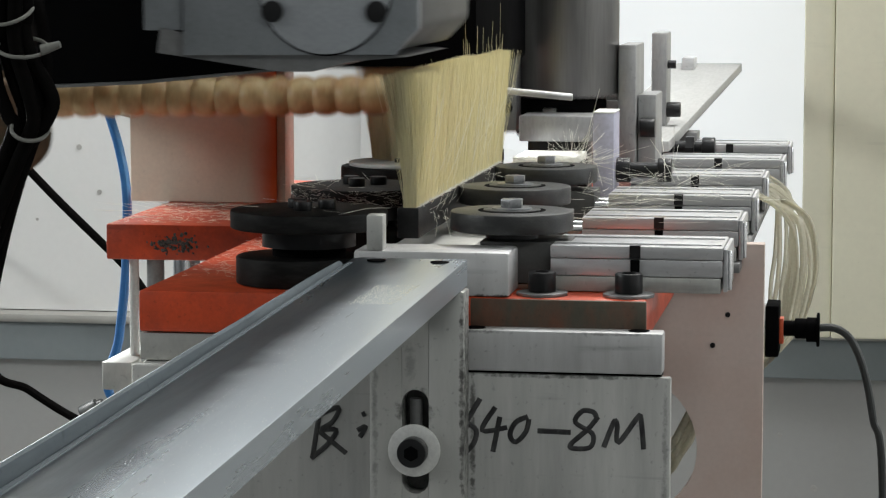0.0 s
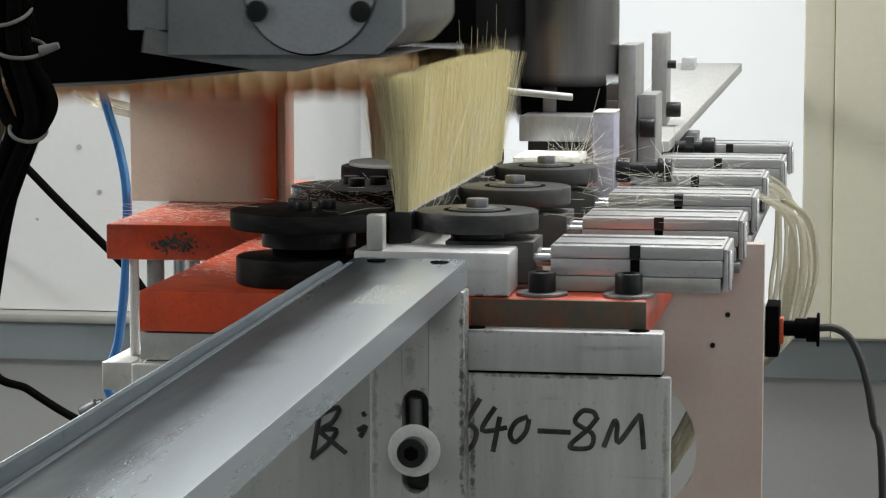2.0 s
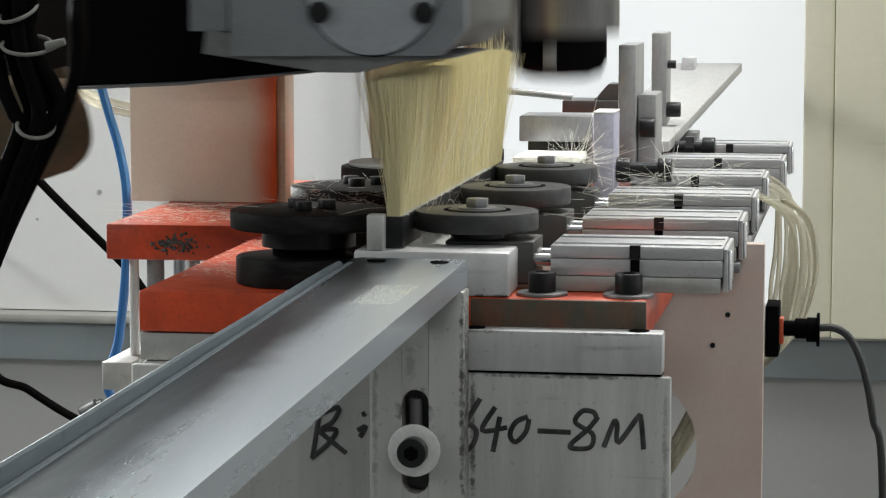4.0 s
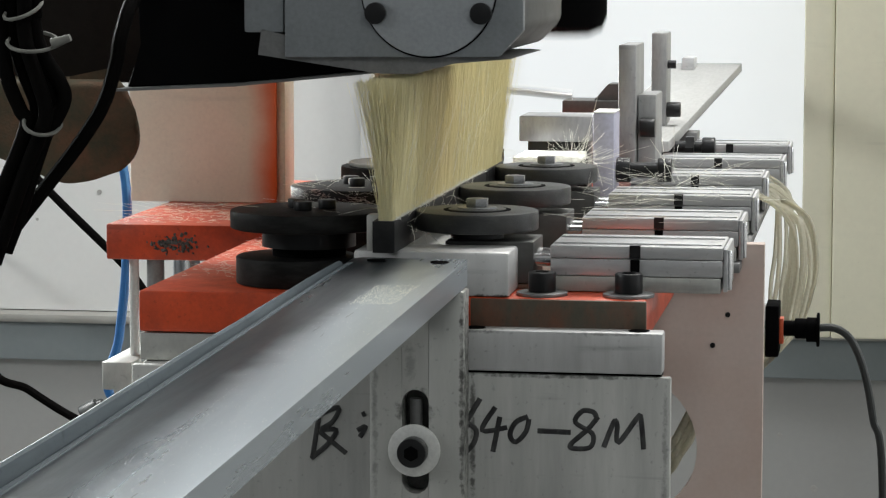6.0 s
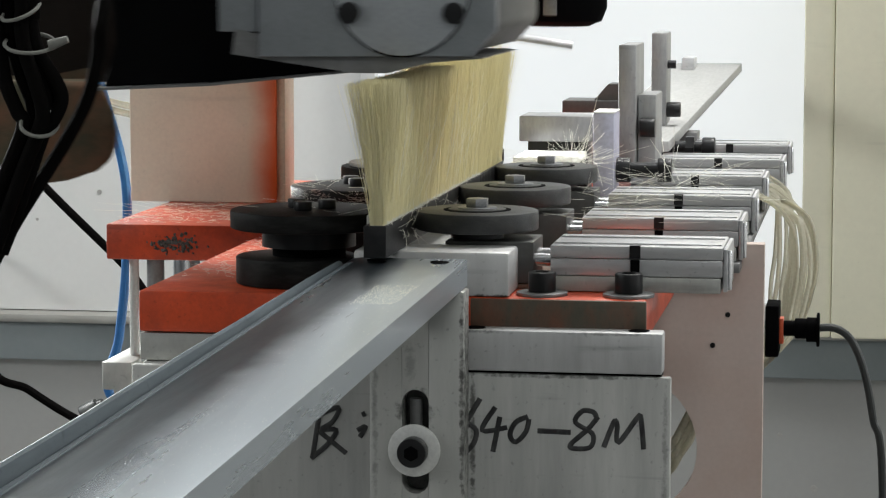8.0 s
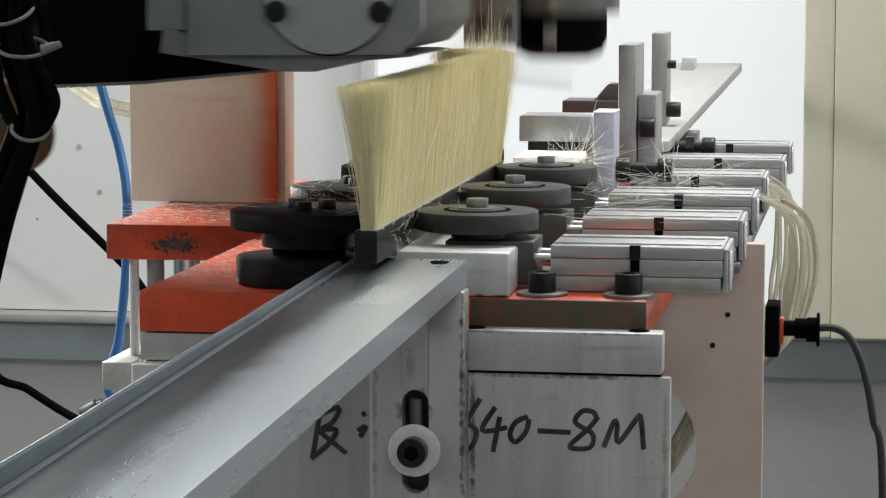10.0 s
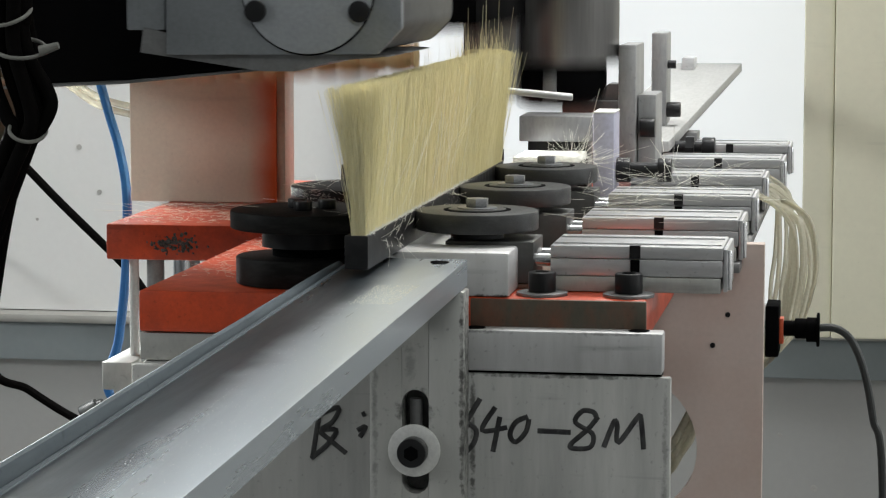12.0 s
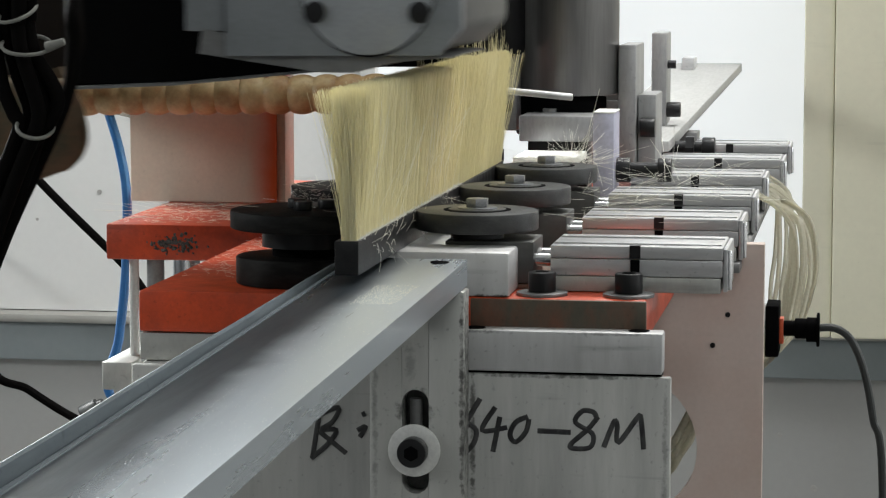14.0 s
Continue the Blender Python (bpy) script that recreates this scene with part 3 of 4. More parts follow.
def actuator(y, out=0.0):
    a = thing("air_cylinder", (-0.114, y, 0.9635), "flat twin-rod aluminium air cylinder", "air cylinder", "air cylinders")
    x0, x1 = -0.1555 + out, -0.0735 + out
    y0, y1 = y - 0.0265, y + 0.0265
    part("body_top", box(B(), x0, x1, y0, y1, 0.9800, 0.9860, 0.0006), ALU, a)
    part("body_middle", box(B(), x0, x1, y0 + 0.0006, y1, 0.9716, 0.9797, 0.0006), ALU, a)
    part("body_foot", box(B(), x0 + 0.002, x1 - 0.001, y0 + 0.0003, y1, 0.9640, 0.9713, 0.0006), ALU_OLD, a)
    part("end_cap", box(B(), x1 + 0.0002, x1 + 0.0024, y0 + 0.0012, y1 - 0.001, 0.9648, 0.9854, 0.0006), ALU, a)
    for dy in (0.0075, 0.0365):
        part("top_rib", box(B(), x0 + 0.001, x1 - 0.001, y0 + dy, y0 + dy + 0.0030, 0.9859, 0.98685, 0.0003), ALU, a)
    part("tie_rod", cyl(B(), (x1 + 0.0026, y0 + 0.0045, 0.9750), 0.0018, 0.0190, "z", 16, bevel=0.0003), CHROME, a, "bright rounded end strip")
    xm = -0.1150 + out
    part("sensor_slot", box(B(), xm - 0.0022, xm + 0.0022, y0 - 0.0003, y0 + 0.004, 0.9720, 0.9795, 0), BLACK_COVER, a, "dark sensor slot")
    part("switch", box(B(), xm - 0.0026, xm + 0.0026, y0 - 0.0004, y0 + 0.003, 0.9803, 0.9864, 0), BLACK, a, "black magnetic switch")
    return a


ROLLER_YS = [1.3025 + PITCH * i for i in range(3)]
ROLLERS = [pressing_unit(y) for y in ROLLER_YS]
for k in range(6):
    actuator(1.3035 + PITCH * k, 0.006 if k > 3 else 0.0)
for x in (-0.1579, -0.1168):
    socket_bolt((x, 1.2655, 0.9635), 0.0066, 0.0095, 0.0122)


def drive_roller(y, x=-0.2765, dusty=False):
    d = thing("drive_roller", (x, y, 0.9635), "black rubber drive roller on a stepped hub", "roller", "drive rollers")
    part("top_disc", cyl(B(), (x, y, 0.9955), 0.0385, 0.0090, "z", 72, bevel=0.001), RUBBER, d)
    part("hub", cyl(B(), (x, y, 0.9865), 0.0230, 0.0088, "z", 48), BLACK, d)
    part("shaft", cyl(B(), (x, y, 0.9805), 0.0180, 0.006, "z", 40), BLACK_COVER, d)
    part("bottom_disc", cyl(B(), (x - 0.006, y, 0.9705), 0.0300, 0.0135, "z", 64, bevel=0.001), RUBBER, d)
    for i in range(3):
        a = 2 * math.pi * i / 3 + 0.4
        bm = cyl(B(), (x + 0.009 * math.cos(a), y + 0.009 * math.sin(a), 1.0022), 0.0045, 0.0045, "z", 20, bevel=0.0005)
        part("bolt_head", bm, BLACK, d)
    if dusty:
        part("dust_cake", cyl(B(), (x, y, 1.0012), 0.0340, 0.0024, "z", 40, bevel=0.0008), DUST, d, "white caked dust")
    return d


for k in range(4):
    drive_roller(1.2935 + PITCH * k, dusty=k == 2)


# ---- left side: slab, tower, rods ----
def left_side():
    s = thing("side_slab", (-0.40, 1.55, 0.90), "orange painted slab on guide rods, strewn with scraps", "slab")
    part("slab", box(B(), -0.4385, -0.3200, 1.495, 1.80, 0.9495, 0.9700, 0.0012), ORANGE, s)
    bm = B()
    rnd = random.Random(71)
    for i in range(130):
        c = Vector((-0.3975 + rnd.gauss(0, 0.0062), 1.4950, 0.9588 + rnd.gauss(0, 0.0022)))
        if 0.9515 < c.z < 0.9680:
            g = bmesh.ops.create_icosphere(bm, subdivisions=1, radius=rnd.uniform(0.0004, 0.0013), matrix=Matrix.Translation(c))
            for v in g["verts"]:
                v.co += Vector((rnd.gauss(0, 0.0002), rnd.gauss(0, 0.0002), rnd.gauss(0, 0.0002)))
    part("dirt_cake", bm, GREASE, s, "dark caked dirt on the slab edge")
    part("guide_rod", cyl(B(), (-0.4255, 1.507, 0.918), 0.0028, 0.063, "z", 20), ZINC, s, "bright steel rod")
    part("guide_rod", cyl(B(), (-0.4190, 1.53, 0.916), 0.0052, 0.067, "z", 24), STEEL, s)
    part("guide_rod", cyl(B(), (-0.4235, 1.62, 0.916), 0.0085, 0.067, "z", 24), CHROME, s)
    part("rod_foot", box(B(), -0.4370, -0.4195, 1.478, 1.66, 0.8765, 0.8925, 0.0008), ALU_OLD, s, "dirty aluminium foot")
    part("stand", box(B(), -0.44, -0.34, 1.55, 1.70, 0.0, 0.8765, 0.001), BAND, s)
    t = thing("tower", (-0.41, 1.66, 0.97), "orange upright box column, pale glare painted on its face", "column")
    part("tower_face", box(B(), -0.4625, -0.3695, 1.632, 1.660, 0.9701, 1.40, 0.001), TOWER, t)
    part("tower_side", box(B(), -0.3693, -0.3640, 1.634, 1.660, 0.9701, 1.40, 0.0006), CREAM, t, "pale grey side strip")


left_side()


def right_side():
    p = thing("side_plate", (-0.08, 1.43, 0.0), "orange upright plate, glare in its salmon colour, with a round cut-out", "plate")
    bm = B()
    cx, cz, r = -0.1342, 0.8620, 0.0396
    outline = [(-0.0603, 0.40), (-0.0603, 0.972), (-0.128, 0.972), (cx, cz + r)]
    outline += [(cx + r * math.sin(a), cz + r * math.cos(a)) for a in [math.pi * i / 32 for i in range(1, 32)]]
    outline += [(cx, cz - r), (-0.128, 0.40)]
    prism(bm, outline, 1.425, 1.437)
    part("plate", bm, SALMON, p)
    for x, z in ((-0.0790, 0.9345), (-0.0868, 0.9180)):
        part("screw", cyl(B(), (x, 1.4248, z), 0.0014, 0.001, "y", 14), BLACK, p)
    s = thing("proximity_sensor", (-0.055, 1.45, 0.91), "black sensor block with a round connector and grey cable", "sensor")
    part("sensor_body", box(B(), -0.0600, -0.0528, 1.440, 1.468, 0.9100, 0.9376, 0.0008), BLACK_COVER, s)
    part("indicator", box(B(), -0.0527, -0.0505, 1.446, 1.456, 0.9165, 0.9300, 0.0003), RED_PLASTIC, s, "orange-red plastic ring")
    bm = B()
    cyl(bm, (-0.0475, 1.45, 0.9245), 0.0042, 0.0060, "x", 24)
    cyl(bm, (-0.0415, 1.45, 0.9245), 0.0055, 0.0060, "x", 24, bevel=0.0005)
    cyl(bm, (-0.0355, 1.45, 0.9240), 0.0066, 0.0060, "x", 24, bevel=0.0005)
    cyl(bm, (-0.0322, 1.45, 0.9240), 0.0092, 0.0016, "x", 24, bevel=0.0004)
    part("connector", bm, BLACK_COVER, s)
    bm = pipe(B(), [(-0.0335, 1.45, 0.9250), (-0.0226, 1.45, 0.9248), (-0.0141, 1.45, 0.9180), (-0.0073, 1.45, 0.9013), (-0.0024, 1.45, 0.8770), (0.0034, 1.45, 0.8342), (0.006, 1.45, 0.60)], 0.0021)
    part("cable", bm, CABLE_GREY, s, "dark grey sheathed cable")


right_side()


def far_fixtures():
    b = thing("stop_bracket", (-0.168, 1.66, 0.9635), "pale anodised upright block with a long black bolt", "bracket")
    part("upright", box(B(), -0.1755, -0.1625, 1.655, 1.690, 0.9640, 1.0262, 0.0008), ALU_BLUE, b)
    part("dust_cap", box(B(), -0.1757, -0.1623, 1.6548, 1.6902, 1.0263, 1.0272, 0.0004), DUST, b, "white dust on top")
    bm = B()
    cyl(bm, (-0.1580, 1.672, 0.9905), 0.0078, 0.0085, "x", 24, bevel=0.0006)
    cyl(bm, (-0.146, 1.672, 0.9905), 0.0048, 0.022, "x", 20)
    cyl(bm, (-0.1325, 1.672, 0.9905), 0.0074, 0.0085, "x", 24, bevel=0.0006)
    part("long_bolt", bm, BLACK, b)
    u = thing("upright_bar", (-0.165, 1.79, 0.9635), "grey aluminium upright bar with black bolts", "bar", "upright bars")
    part("bar", box(B(), -0.1722, -0.1605, 1.78, 1.84, 0.9640, 1.0640, 0.001), BAR_ALU, u)
    part("foot", box(B(), -0.1600, -0.1480, 1.79, 1.84, 0.9640, 1.0310, 0.001), BAR_ALU, u)
    part("bolt_head", cyl(B(), (-0.1530, 1.785, 1.0095), 0.0065, 0.0100, "x", 24, bevel=0.0006), BLACK, u)
    v = thing("upright_bar", (-0.16, 1.95, 0.9635), "tall grey aluminium upright bar with black bolts", "bar", "upright bars")
    part("bar", box(B(), -0.1650, -0.1540, 1.95, 1.99, 0.9640, 1.0668, 0.001), BAR_ALU, v)
    part("bolt_head", cyl(B(), (-0.1490, 1.955, 1.0115), 0.0055, 0.0100, "x", 24, bevel=0.0006), BLACK, v)
    part("bolt_head", cyl(B(), (-0.1505, 1.955, 1.0440), 0.0030, 0.0060, "x", 20), BLACK, v)
    bm = B()
    cyl(bm, (-0.1500, 1.90, 0.9885), 0.0080, 0.0100, "x", 24, bevel=0.0006)
    cyl(bm, (-0.1350, 1.90, 0.9885), 0.0040, 0.030, "x", 20)
    cyl(bm, (-0.1330, 1.90, 0.9885), 0.0085, 0.0060, "x", 6)
    cyl(bm, (-0.1200, 1.90, 0.9885), 0.0070, 0.0090, "x", 24, bevel=0.0006)
    part("adjusting_bolt", bm, BLACK, v)
    g = thing("cross_block", (-0.206, 1.74, 0.9635), "grey aluminium cross block", "block")
    part("block", box(B(), -0.2300, -0.1815, 1.72, 1.76, 1.0040, 1.0205, 0.001), BAR_ALU, g)
    part("dust_ledge", box(B(), -0.2260, -0.1860, 1.66, 1.719, 0.9940, 0.9985, 0.001), DUST, g, "ledge white with dust")
    part("ledge_leg", box(B(), -0.2200, -0.1920, 1.69, 1.7195, 0.9637, 0.9939, 0.001), BLACK, g)
    part("block_leg", box(B(), -0.2250, -0.1865, 1.725, 1.755, 0.9640, 1.0040, 0.001), BLACK, g)
    h = thing("rear_rest", (-0.19, 1.92, 0.9635), "dark grey rear rest block", "block")
    part("rest", box(B(), -0.2234, -0.1790, 1.90, 1.94, 1.0110, 1.0205, 0.0008), HEAD_BODY, h)
    part("gusset", prism(B(), [(-0.2014, 1.0206), (-0.1810, 1.0206), (-0.1810, 1.0320), (-0.1915, 1.0320)], 1.905, 1.93), HEAD_BODY, h, "grey sloping gusset plate")
    part("rest_leg", box(B(), -0.2150, -0.1840, 1.905, 1.935, 0.9640, 1.0109, 0.0008), STEEL, h)
    c = thing("infeed_chute", (-0.15, 2.2, 0.9635), "pale aluminium sloping infeed chute", "chute")
    bm = B()
    box(bm, -0.2015, -0.1435, 1.86, 2.45, 0.0, 0.0075, 0.0006)
    for v in bm.verts:
        v.co.z += 0.9898 + (v.co.y - 1.90) * 0.0498
        v.co.x += (v.co.y - 1.90) * 0.0321
    part("chute_floor", bm, CHUTE, c)
    part("chute_leg", box(B(), -0.165, -0.135, 2.00, 2.03, 0.964, 0.992, 0.0006), STEEL, c)
    part("side_stop", box(B(), -0.1750, -0.1640, 2.38, 2.42, 1.018, 1.032, 0.0006), ALU, c)


far_fixtures()


# ---- hoses, tubes and loose cables of the place ----
def tubes():
    rnd = random.Random(11)
    for i in range(16):
        f, k = i / 15, rnd.uniform(-0.07, 0.07)
        q = rnd.uniform(-0.006, 0.006)
        out = 0.026 * (1 - f) ** 0.8
        run = [(-0.078, 1.75 + k, 0.9745 + q * 0.4), (-0.066, 1.75 + k, 0.9690), (-0.0655 + out * 0.75, 1.75 + k, 0.9540 + q), (-0.0665 + out, 1.75 + k, 0.9290 + q),
               (-0.0690 + out, 1.75 + k, 0.9080 + q), (-0.0700 + out * 0.7, 1.75 + k, 0.8850), (-0.0780, 1.74, 0.8540), (-0.095, 1.72, 0.835)]
        solo("air_tube", pipe(B(), run, rnd.uniform(0.0013, 0.0017)), TUBE, (-0.05, 1.75, 0.9), "clear yellowish air tube drooping from the cylinders", "air tube", "clear air tubes")
    for i in range(9):
        o = rnd.uniform(-0.009, 0.009)
        bm = pipe(B(), [(-0.150, 1.73, 0.788 + o), (-0.1301, 1.70, 0.8051 + o), (-0.123, 1.70, 0.8162 + o), (-0.116, 1.70, 0.8291 + o * 1.2), (-0.1108, 1.70, 0.8456 + o), (-0.085, 1.72, 0.850 + o)], 0.0020)
        solo("air_tube", bm, TUBE, (-0.11, 1.72, 0.85), "clear yellowish air tube behind the cut-out", "air tube", "clear air tubes")
    bm = pipe(B(), [(-0.49, 1.66, 1.0446), (-0.484, 1.66, 1.0232), (-0.4769, 1.66, 0.9982), (-0.4729, 1.66, 0.9695), (-0.4742, 1.66, 0.9226), (-0.4793, 1.66, 0.8789), (-0.4854, 1.66, 0.8422), (-0.44, 1.66, 0.80)], 0.0030)
    solo("air_hose", bm, BLUE, (-0.47, 1.66, 0.84), "blue air hose hanging beside the tower", "hose")
    for dz in (0.0, 0.005):
        bm = pipe(B(), [(-0.5135, 1.67, 1.0404 + dz), (-0.4987, 1.67, 1.0304 + dz), (-0.4876, 1.67, 1.0255 + dz), (-0.462, 1.655, 1.0215 + dz)], 0.0022)
        solo("air_tube", bm, TUBE, (-0.48, 1.67, 1.03), "clear yellowish air tube at the tower", "air tube", "clear air tubes")
    bm = pipe(B(), [(-0.90, 2.59, 1.06), (-0.7854, 2.3, 0.975), (-0.7446, 2.3, 0.933), (-0.714, 2.3, 0.9023), (-0.6581, 2.3, 0.8491), (-0.6175, 2.3, 0.8048), (-0.50, 2.35, 0.70), (-0.42, 2.59, 0.60)], 0.0038)
    solo("loose_cable", bm, CABLE, (-0.75, 2.3, 0.9), "thick black cable slung behind the machine", "cable", "loose cables")
    bm = pipe(B(), [(-0.90, 2.59, 0.84), (-0.7843, 2.3, 0.7604), (-0.748, 2.3, 0.7359), (-0.704, 2.3, 0.7106), (-0.655, 2.3, 0.6926), (-0.55, 2.59, 0.66)], 0.0038)
    c = thing("cable_plug", (-0.691, 2.30, 0.714), "grey plug lying on the black cable", "plug")
    part("plug_body", cyl(B(), (-0.691, 2.30, 0.7185), 0.0085, 0.017, "x", 20, bevel=0.0015, turn=Matrix.Rotation(radians(62), 4, "Y")), CABLE_GREY, c)
    part("plug_neck", cyl(B(), (-0.6825, 2.30, 0.7230), 0.0055, 0.008, "x", 16, turn=Matrix.Rotation(radians(62), 4, "Y")), BLACK, c)
    solo("loose_cable", bm, CABLE, (-0.75, 2.3, 0.75), "thick black cable slung behind the machine", "cable", "loose cables")


tubes()


# ---- the trimming head: slides to and fro across the brush ----
HEAD_AT = (-0.237, 1.24, 1.07)


def trimming_head():
    h = thing("trimming_head", HEAD_AT, "grey cast trimming head with a black cover", "machine head")
    x0, x1, c = -0.3050, -0.1928, 0.0115
    bm = prism(B(), [(x0, 1.0765), (x1 - c, 1.0772), (x1, 1.0892), (x1, 1.17), (x0, 1.17)], 1.240, 1.2465, 0.0006)
    part("front_plate", bm, HEAD, h)
    # the gap's shadow is made with a black filler
    bm = prism(B(), [(x0 + 0.002, 1.0785), (x1 - c - 0.001, 1.0790), (x1 - 0.0016, 1.0900), (x1 - 0.0016, 1.17), (x0 + 0.002, 1.17)], 1.2466, 1.2500)
    part("plate_gap", bm, BLACK_COVER, h, "black filler for the shade in the gap behind the front plate")
    bm = prism(B(), [(x0, 1.0770), (x1 - c - 0.001, 1.0785), (x1 - 0.001, 1.0905), (x1 - 0.001, 1.17), (x0, 1.17)], 1.2501, 1.40, 0.0030)
    part("housing", bm, HEAD_BODY, h)
    bm = cyl(B(), (-0.2368, 1.2392, 1.1085), 0.0312, 0.0022, "y", 72, bevel=0.0005)
    disc = part("face_disc", bm, HEAD_DISC, h, "round satin grey face disc")
    for x in (-0.2614, -0.2121):
        part("bolt_head", cyl(B(), (x, 1.2375, 1.0972), 0.0051, 0.0040, "y", 28, bevel=0.0005), BLACK, disc)
    part("groove_ring", cyl(B(), (-0.2368, 1.2399, 1.1085), 0.0320, 0.0006, "y", 72), BLACK_COVER, h)
    bm = prism(B(), [(-0.3185, 1.0775), (-0.2600, 1.0690), (-0.2440, 1.0690), (-0.2250, 1.0740), (-0.1990, 1.0762), (-0.2040, 1.0768), (-0.3050, 1.0768), (-0.3055, 1.0868), (-0.3168, 1.0895)], 1.243, 1.36)
    part("blade_guard", bm, STEEL, h, "bent sheet blade guard")
    part("side_lug", box(B(), -0.3250, -0.3062, 1.243, 1.30, 1.0880, 1.17, 0.0008), HEAD, h)
    bm = prism(B(), [(-0.2600, 1.0700), (-0.3400, 1.0615), (-0.3985, 1.0588), (-0.3900, 1.0800), (-0.3980, 1.2000), (-0.3060, 1.2000), (-0.3060, 1.0785)], 1.30, 1.42, 0.001)
    part("black_cover", bm, BLACK_COVER, h, "black painted sheet cover")
    bm = prism(B(), [(-0.2550, 1.0688), (-0.3400, 1.0603), (-0.4000, 1.0574), (-0.4000, 1.0587), (-0.3400, 1.0616), (-0.2550, 1.0700)], 1.285, 1.425)
    part("cover_edge", bm, STEEL, h, "worn grey lower lip")
    # added plate; the shade inside the head is put into its colour
    part("interior_backdrop", box(B(), -0.560, -0.405, 1.48, 1.49, 1.0520, 1.22, 0.001), INNER, h, "brown plate for the shaded inside of the head")
    part("inner_bar", prism(B(), [(-0.4690, 1.0497), (-0.4690, 1.0574), (-0.4460, 1.0622), (-0.4440, 1.0561)], 1.435, 1.445), BROWN, h, "dull reddish bracket")
    bm = prism(B(), [(-0.4380, 1.0560), (-0.4318, 1.0408), (-0.4290, 1.0300), (-0.4298, 1.0200), (-0.4358, 1.0114), (-0.4420, 1.0082), (-0.4570, 1.0028), (-0.4730, 1.0007), (-0.4840, 1.0046), (-0.5150, 1.0160), (-0.5300, 1.0560)], 1.40, 1.47)
    bmesh.ops.bevel(bm, geom=list(bm.edges), offset=0.0045, segments=3, affect="EDGES", profile=0.5)
    for v in bm.verts:
        v.co.x = -0.2 + (v.co.x + 0.2) * (1 + (v.co.y - 1.43) * 1.4)
    part("motor", bm, BROWN, h, "dusty brown rounded motor housing")
    return h


TRIM_HEAD = trimming_head()


# ---- the beating head: goes up and down behind the brush ----
BEAT_AT = (-0.204, 1.79, 1.0386)


def beating_head():
    h = thing("beating_head", BEAT_AT, "dark grey motor head with a ribbed amber hose", "machine head")
    x, y = -0.2045, 1.79
    z0 = BEAT_AT[2]
    part("motor_casing", cyl(B(), (-0.2085, y, z0 + 0.115), 0.0357, 0.17, "z", 64, bevel=0.001), MOTOR, h)
    bm = cyl(B(), (-0.2125, y, z0 + 0.0195), 0.0315, 0.039, "z", 56, bevel=0.012)
    part("end_bell", bm, BLACK_COVER, h, "black rounded end bell")
    part("lug", box(B(), -0.2190, -0.2105, y - 0.036, y - 0.026, z0 + 0.008, z0 + 0.022, 0.0004), STEEL, h)
    b = part("bracket", box(B(), -0.2700, -0.2350, 1.745, 1.775, z0 + 0.008, z0 + 0.150, 0.001), STEEL, h, "grey steel bracket")
    for dx in (-0.2580, -0.2405):
        part("bolt_head", cyl(B(), (dx, 1.7435, z0 + 0.024), 0.0036, 0.003, "y", 20), BLACK, b)
    bm = pipe(B(), [(-0.52, 1.52, z0 + 0.0375), (-0.44, 1.52, z0 + 0.041), (-0.36, 1.52, z0 + 0.042), (-0.262, 1.52, z0 + 0.044)], 0.0104, 20, ribs=(0.0142, 0.0028), steps=70)
    part("ribbed_hose", bm, HOSE, h, "amber ribbed suction hose")
    part("hose_arm", box(B(), -0.56, -0.23, 1.535, 1.75, z0 + 0.058, z0 + 0.17, 0.001), BLACK_COVER, h, "black arm")
    return h


BEAT_HEAD = beating_head()

ROD_AT = (-0.20, 1.61, 1.0395)


def push_rod():
    r = thing("push_rod", ROD_AT, "short bright steel push rod", "rod")
    part("rod", cyl(B(), (-0.2130, 1.61, 1.0412), 0.0021, 0.060, "x", 20, bevel=0.0003, turn=Matrix.Rotation(radians(95.2), 4, "Y")), ALU, r)
    return r


PUSH_ROD = push_rod()


# ---- the cable bundle ----
BUNDLE_AT = (-0.455, 1.20, 1.13)


